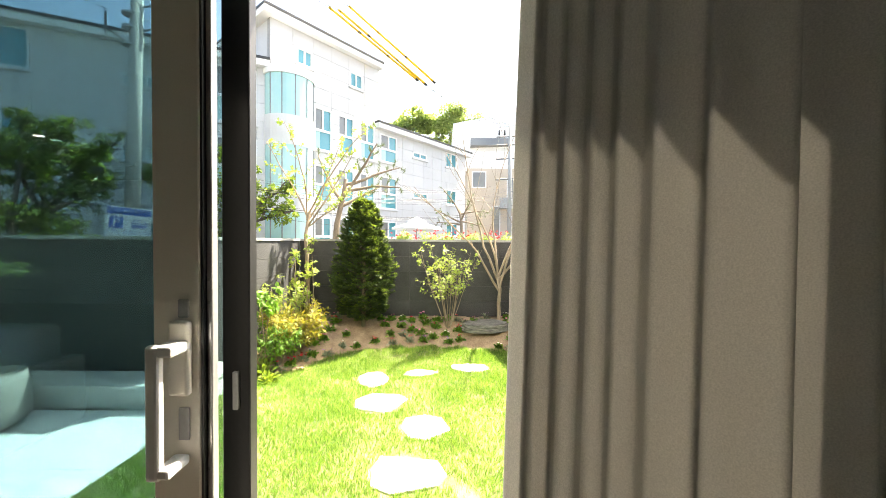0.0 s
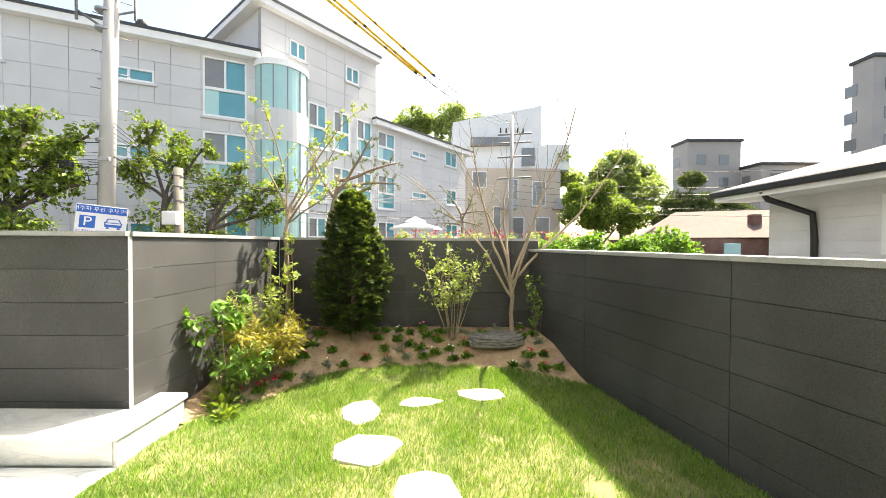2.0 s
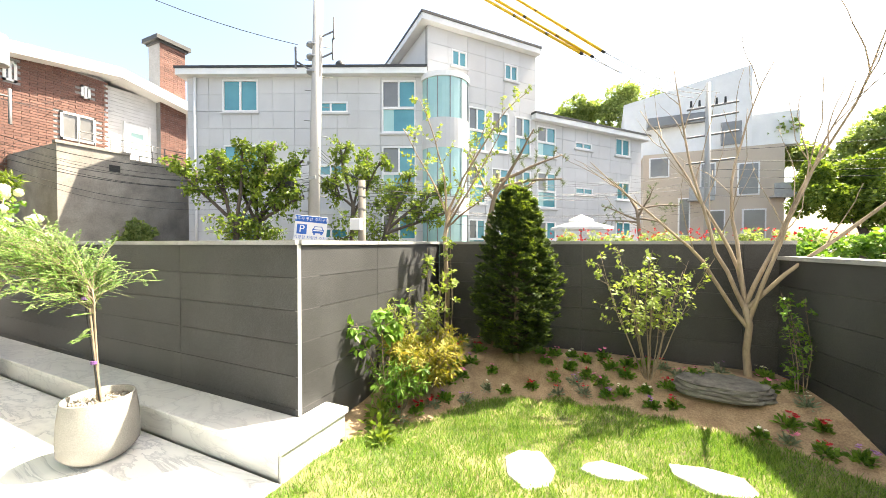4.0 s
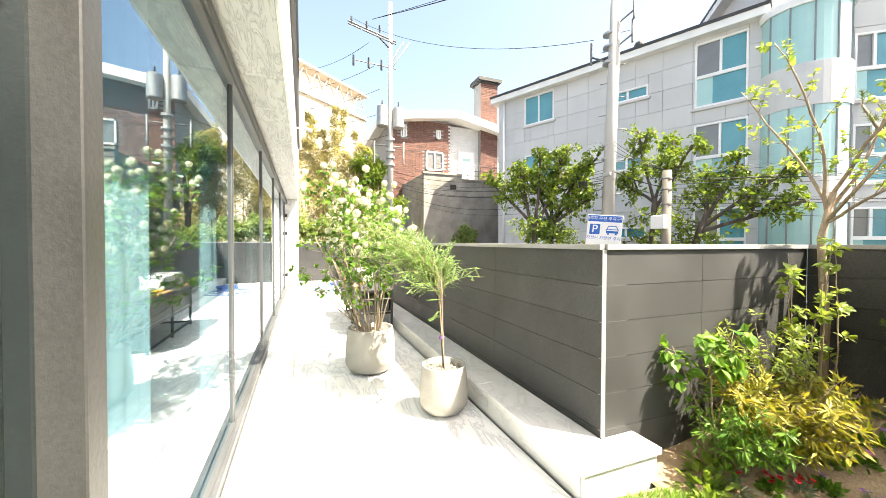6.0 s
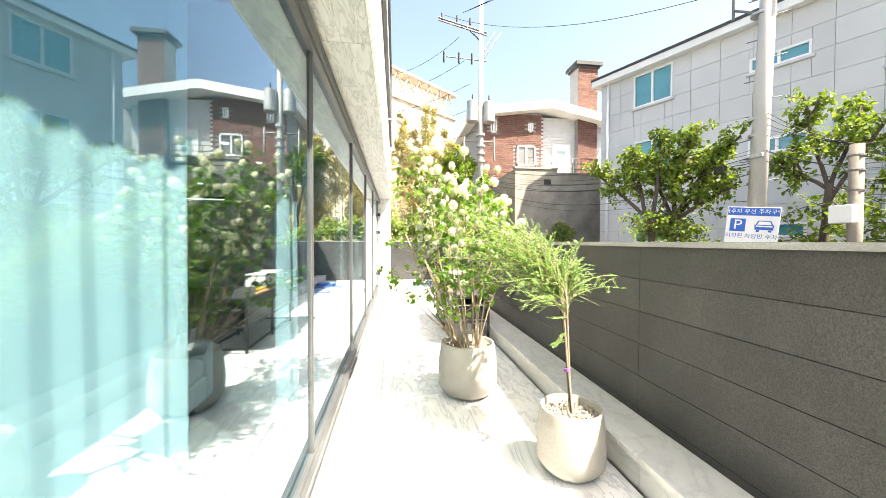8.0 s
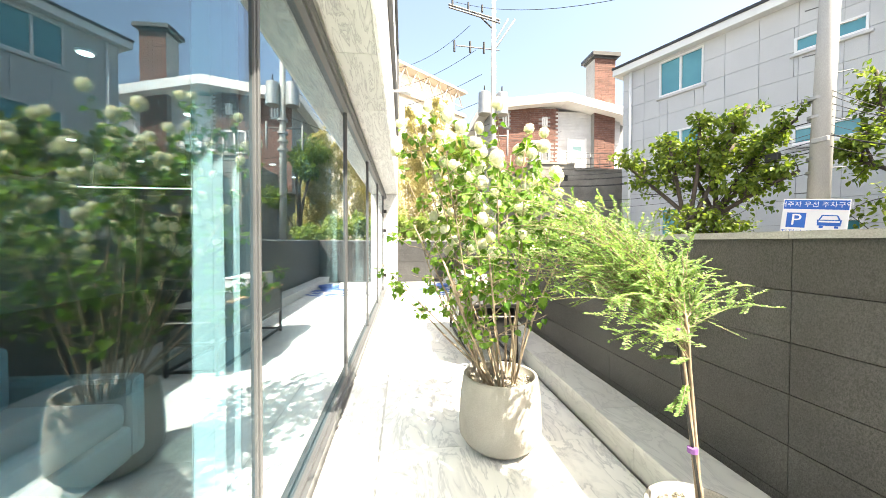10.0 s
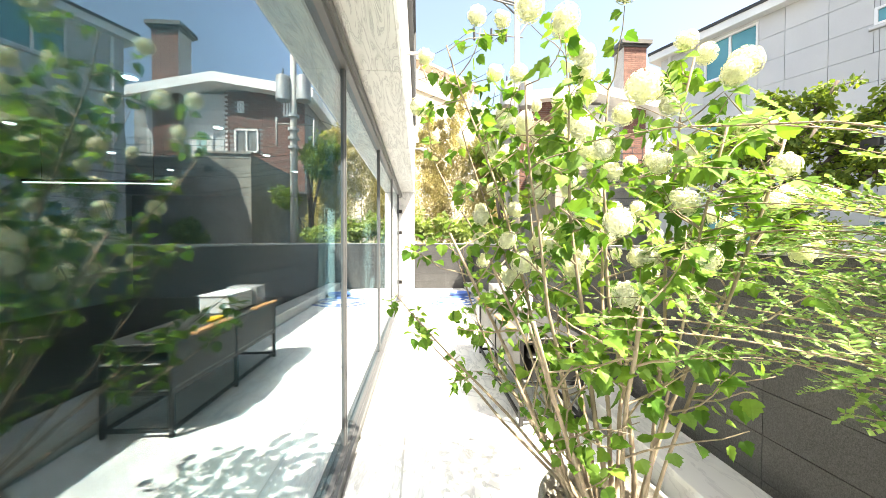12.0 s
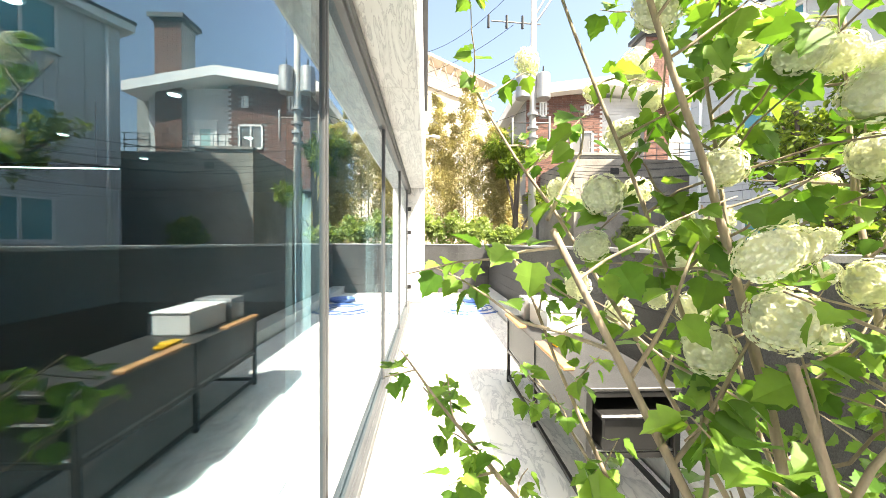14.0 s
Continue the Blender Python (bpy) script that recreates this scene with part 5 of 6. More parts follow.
pole = thing("utility_pole", (-9.45, 11.75, -0.45), "tall grey concrete utility pole by the street", "utility pole")
tilt = pose(0, 0, 0, -1.2, 0.9, 0)
part("shaft", cyl(0.20, 0.15, 0, 11.5, 18), "pole", pole, smooth=True, m=tilt)
for z in (3.4, 3.7, 4.6, 5.0, 7.6, 8.1, 8.5):
    part("band", cyl(0.20, 0.20, z, z + 0.06, 18, 0.01, 0.09), "steel", pole)
for z, w in ((7.8, (-0.5, -0.35)), (8.2, (0.45, 0.35)), (8.9, (0.5, 0.35))):
    bar(pole, "bracket", (0.1, 0.1, z - 0.2), (w[0] + 0.1, w[1] + 0.1, z + 0.15), 0.03)
    bar(pole, "insulator_rack", (w[0] + 0.1, w[1] + 0.1, z - 0.1), (w[0] + 0.1, w[1] + 0.1, z + 0.6), 0.035)
for k in range(12):
    z = 3.0 + 0.5 * k
    s = 1 if k % 2 else -1
    bar(pole, "step_bolt", (0.02 * z, 0.02 * z, z), (s * 0.3 + 0.02 * z, 0.25 * s + 0.02 * z, z), 0.012)
part("junction_box", rounded(boxes((-0.65, -0.35, -0.5, -0.38, 3.75, 3.95)), 0.02, 1), "black", pole, "black cable closure")
part("junction_box", rounded(boxes((0.15, 0.45, -0.30, -0.22, 4.0, 4.1)), 0.01, 1), "steel", pole)

sp = thing("short_pole", (-7.65, 12.1, -0.45), "short weathered concrete pole with a meter box", "utility pole")
part("shaft", cyl(0.125, 0.11, 0, 3.95, 14), "old_pole", sp, smooth=True)
part("meter_box", rounded(boxes((-0.24, 0.16, -0.32, -0.14, 2.35, 2.72)), 0.015, 1), "white", sp, "pale grey meter box")
for z in (3.0, 3.4, 3.7):
    part("band", cyl(0.13, 0.13, z, z + 0.04), "galv", sp)

M["sign_white"] = surface("sign_white", grey(0.74), grey(0.82), 0.5, 2.0, 60.0, bump=0.0, speck=0.05)
M["sign_blue"] = surface("sign_blue", (0.01, 0.10, 0.42), (0.015, 0.13, 0.50), 0.5, 2.0, 60.0, bump=0.0, speck=0.05)
sign = thing("parking_sign", (-9.40, 11.42, 0), "white and blue resident parking sign on a post", "road sign", turn=42)
sign.matrix_basis = pose(-9.40, 11.42, 0, 0, 5, 42)
part("board", rounded(boxes((-0.50, 0.50, -0.012, 0.012, 1.42, 2.38)), 0.006, 1), "sign_white", sign)
part("header", boxes((-0.485, 0.485, -0.017, -0.0125, 2.17, 2.365)), "sign_blue", sign, "blue header band")
part("parking_square", boxes((-0.42, -0.12, -0.017, -0.0125, 1.77, 2.09)), "sign_blue", sign, "blue parking square")
part("post", cyl(0.03, 0.03, -0.45, 2.3, 10, 0, 0.045), "steel", sign)


def writing(text, x, z, size, material, y=-0.0185):
    cu = bpy.data.curves.new("lettering", "FONT")
    cu.body, cu.size, cu.extrude, cu.align_x, cu.align_y = text, size, 0.001, "CENTER", "CENTER"
    tmp = new("lettering", cu)
    bpy.context.view_layer.update()
    me = bpy.data.meshes.new_from_object(tmp.evaluated_get(bpy.context.evaluated_depsgraph_get()))
    bpy.data.objects.remove(tmp)
    me.materials.clear()
    me.materials.append(M[material])
    ob = new("lettering", me)
    ob.parent = sign
    ob.matrix_basis = pose(x, y, z, 90, 0, 0)
    return ob


writing("거주자 우선 주차구역", 0, 2.267, 0.125, "sign_white")
writing("P", -0.27, 1.93, 0.34, "sign_white")
writing("지정된 차량만 주차", 0, 1.66, 0.125, "sign_blue", -0.014)
car = bmesh.new()
for d in ((0.06, 0.40, -0.017, -0.0125, 1.83, 1.90), (0.05, 0.41, -0.017, -0.0125, 1.935, 1.955), (0.12, 0.34, -0.017, -0.0125, 2.035, 2.055), (0.09, 0.15, -0.017, -0.0125, 1.78, 1.825), (0.31, 0.37, -0.017, -0.0125, 1.78, 1.825)):
    box(car, *d)
for s in (-1, 1):
    box(car, -0.012, 0.012, -0.017, -0.0125, -0.055, 0.055, pose(0.23 + s * 0.13, 0, 1.995, 0, s * -22, 0))
    box(car, -0.012, 0.012, -0.017, -0.0125, -0.035, 0.035, pose(0.23 + s * 0.165, 0, 1.92, 0, 0, 0))
part("car_symbol", car, "sign_blue", sign, "blue car symbol")

tp = thing("transformer_pole", (-20.4, 7.35, -0.45), "tall concrete pole with two grey transformer cans", "utility pole")
part("shaft", cyl(0.19, 0.10, 0, 15.2, 16), "pole", tp, smooth=True)
for y in (-0.48, 0.42):
    can = part("transformer", rounded(cyl(0.32, 0.30, 8.3, 9.4, 18, 0.1, y), 0.03, 1), "steel", tp, "grey transformer can")
    part("bushing", cyl(0.05, 0.03, 9.4, 9.75, 8, 0.1, y), "black", can)
bar(tp, "crossarm", (0, -2.3, 13.7), (0, 0.3, 13.1), 0.05)
bar(tp, "crossarm", (0.1, -2.3, 13.5), (0.1, 0.3, 12.9), 0.04)
bar(tp, "crossarm", (0, -1.9, 11.7), (0, 0.3, 11.6), 0.03)
bar(tp, "strut", (0, 0.0, 11.9), (0, 0.75, 13.2), 0.05)
bar(tp, "strut", (0, 0.1, 11.7), (0, 1.1, 13.2), 0.05)
bar(tp, "strut", (0, -0.9, 13.4), (0, 0.0, 12.6), 0.04)
for y in (-2.1, -1.3, -0.6):
    part("insulator", cyl(0.06, 0.05, 13.6 - 0.1 * (y + 2.1), 13.95 - 0.1 * (y + 2.1), 8, 0, y), "black", tp)
    part("insulator", cyl(0.06, 0.05, 11.4, 11.95, 8, 0, y + 0.1), "black", tp)
for y in (-0.9, 0.75):
    bar(tp, "bracket", (0, y, 6.3), (0, y, 7.6), 0.05)
    bar(tp, "bracket", (0, 0, 7.3), (0, y, 7.3), 0.04)
for z in (6.2, 6.6, 7.0, 7.6):
    part("band", cyl(0.24, 0.24, z, z + 0.12, 14), "steel", tp)

fp = thing("street_pole", (4.7, 27.5, -0.45), "distant grey pole with crossarms", "utility pole")
part("shaft", cyl(0.17, 0.12, 0, 11.0, 12), "pole", fp, smooth=True)
for z in (9.0, 9.6, 8.0, 6.5):
    bar(fp, "crossarm", (-1.0, 0, z), (1.4, 0, z + 0.15), 0.06)
for k in range(5):
    part("insulator", cyl(0.07, 0.05, 9.75, 10.1, 8, -0.8 + 0.4 * k, 0), "black", fp)


def cable(points, r, sag, name="overhead_cable", label="thin black overhead cable", material="black", group="overhead cables"):
    a, b = Vector(points[0]), Vector(points[1])
    run = [(a.lerp(b, k / 14) + Vector((0, 0, -4 * sag * (k / 14) * (1 - k / 14))), r) for k in range(15)]
    return tagged(add_tubes(name, None, material, [run], 5), label, "cable", group)


A1 = Vector((-9.35, 11.8, 0))
T1 = Vector((-20.4, 7.35, 0))
S1 = Vector((-7.65, 12.1, 0))
F1 = Vector((4.7, 27.5, 0))
rng = random.Random(91)
for k in range(8):
    z = 3.1 + 0.14 * k + rng.uniform(-0.1, 0.1)
    cable((A1 + Vector((0, 0, z)), T1 + Vector((0, 0, 4.4 + 0.16 * k))), rng.choice((0.006, 0.009, 0.012)), rng.uniform(0.3, 1.0))
for k in range(9):
    z = 2.8 + 0.15 * k + rng.uniform(-0.06, 0.06)
    cable((A1 + Vector((0, 0, z + 0.8)), S1 + Vector((0, 0, min(z, 3.5)))), rng.choice((0.005, 0.008)), rng.uniform(0.02, 0.15))
for k in range(11):
    cable((S1 + Vector((0, 0, 2.5 + 0.1 * k)), F1 + Vector((rng.uniform(-0.8, 0.8), 0, 3.0 + 0.28 * k))), rng.choice((0.006, 0.009)), rng.uniform(0.3, 0.9))
for k in range(6):
    cable((F1 + Vector((0, 0, 4.2 + 0.5 * k)), Vector((19, 14, 2.6 + 0.35 * k))), 0.014, rng.uniform(0.3, 0.7))
for k in range(5):
    cable((T1 + Vector((0, -0.3 * k, 7.5 + 1.2 * k)), Vector((-26, -2 + k, 7 + 1.4 * k))), 0.012, 0.5)
for y in (8.5, 10.5):
    cable((T1 + Vector((0, 0, 6.8)), Vector((-25.9, y + 3, 9.0))), 0.012, 0.4)
cable((A1 + Vector((-0.4, -0.3, 8.0)), T1 + Vector((0, -2.0, 13.4))), 0.01, 0.8)
LINES = [((-18.9, 6.75, 13.0), (-4.9, 17.3, 11.75), (-1.1, 18.1, 8.9), (4.0, 27.4, 9.8)), ((-18.8, 7.0, 13.2), (-5.3, 17.2, 11.8), (-1.5, 18.0, 9.05), (4.6, 27.4, 9.9)), ((-18.7, 7.4, 13.4), (-4.5, 17.5, 12.05), (-0.7, 18.1, 9.0), (5.2, 27.4, 9.9))]
for a, b, c, d in LINES:
    cable((T1 + Vector((0, -1.0, 13.6)), b), 0.014, 0.3)
    cable((c, d), 0.014, 0.35)
    gd = thing("cable_guard", (0, 0, 0), "yellow insulating sleeve on an overhead cable", "cable guard", "cable guards")
    bb, cc = Vector(b), Vector(c)
    add_tubes("sleeve", gd, "yellow", [[(bb, 0.055), (cc, 0.055)]], 8)
    for f in (0.0, 0.33, 0.66, 1.0):
        p = bb.lerp(cc, f)
        q = bb.lerp(cc, f + 0.03)
        add_tubes("clamp", gd, "black", [[(p, 0.055), (q, 0.055)]], 8)
    cable((b, c), 0.015, 0.0)

# ---- the brick house on the rise ----
M["clap"] = surface("clap", grey(0.60), grey(0.72), 0.7, 2.0, 40.0, vary=0.08, speck=0.1)
bh = thing("brick_house", (-26.0, 0, 0), "two-storey red brick house with a white roof edge and tall chimney", "house")
part("body", boxes((-9.0, -0.82, 8.6, 19.0, 0, 10.4)), "mortar", bh)
part("brick_wall", boxes((-0.81, -0.03, 8.6, 13.10, 4.5, 10.6)), "mortar", bh)
for j in range(44):
    z = 4.6 + 0.134 * j
    ys = [8.6] + [8.6 + 0.55 * k + (0.27 if j % 2 else 0) for k in range(1, 9)] + [13.1]
    for a, b in zip(ys, ys[1:]):
        if b - a < 0.05 or (11.2 < (a + b) / 2 < 12.8 and 6.8 < z < 8.35) or (9.3 < (a + b) / 2 < 9.9 and 9.0 < z < 10.1) or (12.1 < (a + b) / 2 < 12.6 and 9.2 < z < 9.95):
            continue
        piece("brick", bh, "brick", (0.03, b - a - 0.02, 0.115), pose(-0.03, a + 0.01, z))
for z in [6.5 + 0.2 * k for k in range(20)]:
    piece("board", bh, "clap", (0.03, 4.9, 0.185), pose(-0.45, 13.1, z))
part("clapboard_wall", boxes((-0.8, -0.46, 13.1, 18.0, 4.5, 10.5)), "clap", bh)
chim = part("chimney", boxes((-1.2, 0.0, 15.85, 17.35, 5.0, 14.2)), "mortar", bh, "tall red brick chimney")
for j in range(72):
    z = 5.2 + 0.124 * j
    cuts = [15.85, 16.35, 16.85, 17.35] if j % 2 else [15.85, 16.1, 16.6, 17.1, 17.35]
    for a, b in zip(cuts, cuts[1:]):
        piece("brick", chim, "brick", (0.03, b - a - 0.02, 0.108), pose(0.0, a + 0.01, z))
part("chimney_cap", boxes((-1.45, 0.25, 15.6, 17.6, 14.2, 14.45), (-1.3, 0.1, 15.75, 17.45, 14.05, 14.2)), "roof_edge", bh, "dark stone chimney cap")
rf = bmesh.new()
prof = [(7.9, 10.55), (13.6, 11.35), (18.6, 10.35)]
for x in (0.75, -9.5):
    for y, z in prof:
        rf.verts.new((x, y, z))
    for y, z in prof[::-1]:
        rf.verts.new((x, y, z - 0.55))
rf.verts.ensure_lookup_table()
rf.faces.new(rf.verts[0:6])
rf.faces.new(rf.verts[6:12][::-1])
for k in range(6):
    rf.faces.new((rf.verts[k], rf.verts[6 + k], rf.verts[6 + (k + 1) % 6], rf.verts[(k + 1) % 6]))
bmesh.ops.recalc_face_normals(rf, faces=rf.faces[:])
part("roof", rf, "white", bh, "white boxed roof edge")
for y0, y1, z0, z1 in ((11.3, 12.7, 6.88, 8.3), (9.4, 9.85, 9.1, 10.05), (12.12, 12.5, 9.25, 9.92)):
    w = part("window", boxes((-0.02, 0.06, y0, y0 + 0.1, z0, z1), (-0.02, 0.06, y1 - 0.1, y1, z0, z1), (-0.02, 0.06, y0, y1, z0, z0 + 0.1), (-0.02, 0.06, y0, y1, z1 - 0.1, z1), (-0.02, 0.05, (y0 + y1) / 2 - 0.05, (y0 + y1) / 2 + 0.05, z0, z1)), "white", bh)
    part("pane", boxes((-0.025, -0.012, y0 + 0.1, y1 - 0.1, z0 + 0.1, z1 - 0.1)), "pane_grey", w)
for y in (14.12, 15.4):
    part("door_jamb", boxes((-0.42, -0.33, y, y + 0.09, 5.6, 8.68)), "white", bh)
dr = part("house_door", boxes((-0.42, -0.36, 14.22, 15.39, 5.6, 8.6)), "white", bh, "white glazed door")
part("pane", boxes((-0.36, -0.35, 14.5, 15.1, 6.9, 8.1)), "pane_light", dr)
part("downpipe", cyl(0.08, 0.08, 6.5, 10.4, 8, -0.35, 13.3), "white", bh)
for y in [10.3 + 0.55 * k for k in range(15)]:
    bar(bh, "railing_post", (4.7, y, 5.3), (4.7, y, 6.35), 0.02)
for z in (5.75, 6.05, 6.35):
    bar(bh, "railing_rail", (4.7, 10.3, z), (4.7, 18.2, z), 0.02)
rw = thing("retaining_wall", (-21.0, 0, 0), "stained old concrete retaining wall below the brick house", "retaining wall", kind="structure")
part("wall", boxes((-5.2, 0, 9.5, 19.0, -0.45, 5.35), (-5.2, 0, 9.5, 12.0, 5.35, 5.62)), "concrete", rw)
part("vent", boxes((0.0, 0.02, 11.2, 11.6, 4.75, 5.05)), "black", rw, "dark vent opening")
part("cap", boxes((-0.25, 0.06, 9.45, 12.0, 5.62, 5.74), (-0.25, 0.06, 12.0, 19.0, 5.35, 5.45)), "concrete", rw)

# beige apartment block behind the golden trees
M["tan_wall"] = surface("tan_wall", (0.50, 0.42, 0.34), (0.58, 0.50, 0.41), 0.8, 0.6, 30.0, speck=0.1)
M["beige_wall"] = surface("beige_wall", (0.50, 0.44, 0.35), (0.58, 0.52, 0.42), 0.8, 0.6, 20.0, speck=0.1)
ap = thing("beige_apartment_block", (-38.0, 2.7, 0), "beige apartment block with a truss-like roof frame", "apartment house", turn=40)
part("wall", boxes((-9, 0, -4.0, 9.2, -0.45, 15.9)), "beige_wall", ap)
part("ledge", boxes((-9, 0.25, -4.0, 9.4, 15.9, 16.25)), "tan_wall", ap, "tan stone ledge")
part("upper_wall", boxes((-9, -0.9, -4.0, 8.6, 16.25, 18.5)), "white", ap)
part("roof", boxes((-9, 0.4, -4.2, 9.4, 18.6, 18.85)), "tan_wall", ap)
for k in range(8):
    y = -3.6 + 1.55 * k
    bar(ap, "roof_truss", (0.1, y, 17.0), (0.1, y + 0.77, 18.6), 0.06, "tan_wall")
    bar(ap, "roof_truss", (0.1, y + 0.77, 18.6), (0.1, y + 1.55, 17.0), 0.06, "tan_wall")
bar(ap, "roof_truss", (0.1, -3.8, 17.0), (0.1, 9.0, 17.0), 0.07, "tan_wall")
for z in (3, 6, 9, 12, 14.2):
    for y in (-3, 0.4, 3.6, 6.6):
        w = part("window", boxes((0, 0.08, y, y + 1.2, z, z + 1.3)), "white", ap)
        part("pane", boxes((0.08, 0.09, y + 0.1, y + 1.1, z + 0.1, z + 1.2)), "pane_grey", w)

# ---- white and beige house beyond the wing ----
wb = thing("modern_house", (0, 0, 0), "modern house with a white upper storey over tan walls", "house")
part("lower_wall", boxes((2.2, 11.0, 36.0, 46.0, -0.45, 8.6)), "tan_wall", wb)
up = bmesh.new()
vs = [up.verts.new(p) for p in ((0.8, 37.5, 8.6), (9.2, 36.2, 8.6), (9.2, 46, 8.6), (0.8, 46, 8.6), (0.8, 37.5, 13.4), (9.2, 36.2, 14.6), (9.2, 46, 14.6), (0.8, 46, 13.4))]
for f in ((0, 1, 5, 4), (1, 2, 6, 5), (2, 3, 7, 6), (3, 0, 4, 7), (4, 5, 6, 7), (3, 2, 1, 0)):
    up.faces.new([vs[k] for k in f])
part("upper_wall", up, "white", wb, "white rendered upper storey")
part("terrace_room", boxes((9.2, 12.0, 36.5, 42, 8.6, 11.0)), "white", wb)
for x0, x1, z0, z1 in ((2.6, 4.0, 6.7, 8.3), (6.0, 7.0, 5.2, 7.6), (8.3, 9.6, 5.0, 7.4), (4.6, 5.4, 2.0, 5.0), (6.4, 7.6, 1.5, 4.0), (8.6, 10.0, 1.5, 4.0)):
    w = part("window", boxes((x0, x1, 35.9, 36.0, z0, z1)), "white", wb)
    part("pane", boxes((x0 + 0.1, x1 - 0.1, 35.88, 35.9, z0 + 0.1, z1 - 0.1)), "pane_grey", w)
for x0, x1, z0, z1 in ((2.5, 6.5, 10.9, 11.6), (7.4, 8.6, 8.9, 10.6)):
    w = part("window", boxes((x0, x1, 36.2, 37.4, z0, z1)), "pane_grey", wb)
for x in (5.2, 10.2):
    part("balcony", boxes((x, x + 1.6, 35.2, 36.0, 4.7, 4.85), (x, x + 1.6, 35.2, 35.25, 4.85, 5.7)), "steel", wb)

# ---- neighbours beyond the side wall ----
nh = thing("neighbour_house", (0, 0, 0), "white clapboard neighbour house with a dark gutter", "house")
part("wall", boxes((5.98, 13, 2.0, 8.75, -0.45, 2.42)), "clap", nh)
for k in range(15):
    piece("board", nh, "clap", (0.03, 6.75, 0.178), pose(5.945, 2.0, -0.3 + 0.18 * k))
rf = bmesh.new()
vs = [rf.verts.new(p) for p in ((5.30, 1.5, 2.38), (5.30, 9.25, 2.38), (9.5, 9.25, 3.55), (9.5, 1.5, 3.55), (5.30, 1.5, 2.50), (5.30, 9.25, 2.50), (9.5, 9.25, 3.68), (9.5, 1.5, 3.68))]
for f in ((3, 2, 1, 0), (4, 5, 6, 7), (0, 1, 5, 4), (1, 2, 6, 5), (2, 3, 7, 6), (3, 0, 4, 7)):
    rf.faces.new([vs[k] for k in f])
part("roof", rf, "concrete", nh, "grey shingle roof")
part("soffit", boxes((5.28, 5.95, 1.5, 9.25, 2.28, 2.37)), "white", nh)
part("gutter", rounded(boxes((5.20, 5.30, 1.5, 9.3, 2.36, 2.48)), 0.02, 1), "black", nh, "dark rain gutter")
add_tubes("downpipe", nh, "black", [[(Vector((5.3, 8.2, 2.36)), 0.05), (Vector((5.4, 8.2, 2.22)), 0.05), (Vector((5.88, 7.9, 1.95)), 0.05), (Vector((5.9, 7.88, 1.5)), 0.05), (Vector((5.9, 7.88, -0.4)), 0.05)]], 8, "dark rain pipe")
w = part("window", boxes((5.92, 5.95, 5.9, 7.0, 1.3, 2.15)), "white", nh)
part("pane", boxes((5.90, 5.92, 6.0, 6.9, 1.38, 2.07)), "pane_grey", w)

M["shingle"] = surface("shingle", (0.12, 0.08, 0.068), (0.18, 0.125, 0.11), 0.9, 2.0, 12.0, bump=0.3, speck=0.3)
rh = thing("red_roof_house", (0, 0, 0), "low brick house with a faded red shingle roof", "house")
part("wall", boxes((11.5, 18.5, 19.5, 27.0, -0.45, 1.75)), "brick", rh)
rf = bmesh.new()
vs = [rf.verts.new(p) for p in ((10.6, 21.5, 1.8), (17.2, 17.8, 1.8), (20.5, 24.0, 1.8), (13.5, 28.0, 1.8), (13.6, 23.2, 3.35), (17.6, 21.2, 3.35))]
for f in ((0, 1, 5, 4), (1, 2, 5), (2, 3, 4, 5), (3, 0, 4), (3, 2, 1, 0)):
    rf.faces.new([vs[k] for k in f])
part("roof", rf, "shingle", rh, "faded red shingle roof")
part("chimney", boxes((15.6, 16.0, 20.1, 20.5, 2.0, 3.0)), "brick", rh)
for x, y in ((11.8, 21.0), (13.4, 20.1), (15.0, 19.3)):
    part("window", rounded(boxes((x, x + 0.8, y - 0.9, y - 0.85, 0.9, 1.5)), 0.01, 1), "pane_light", rh)
M["dull_wall"] = surface("dull_wall", (0.36, 0.33, 0.31), (0.45, 0.42, 0.39), 0.8, 0.3, 10.0, speck=0.1)
for nm, dims, mt in (("apartment_block", (32.0, 39.0, 49.0, 52.0, 15.0), "dull_wall"), ("apartment_block", (39.0, 46.0, 46.0, 50.0, 11.3), "dull_wall"), ("tower_block", (45.5, 60.0, 40.0, 42.0, 21.5), "dull_wall")):
    x0, x1, y0, y1, h = dims
    fb = thing(nm, (0, 0, 0), "distant grey rendered apartment block" if nm[0] == "a" else "distant tall grey tower block", "apartment house", "distant blocks")
    part("wall", boxes((x0, x1, y0, y1, -0.45, h)), mt, fb)
    part("roof", boxes((x0 - 0.2, x1 + 0.2, y0 - 0.2, y1 + 0.2, h, h + 0.35)), "roof_edge", fb)
    for z in range(3, int(h) - 1, 3):
        for k in range(2):
            part("window", boxes((x0 + 1.2 + 3 * k, x0 + 2.4 + 3 * k, y0 - 0.05, y0, z, z + 1.3)), "pane_grey", fb)
        part("window", boxes((x0 - 0.05, x0, y0 + 1.5, y0 + 2.7, z, z + 1.3)), "pane_grey", fb)


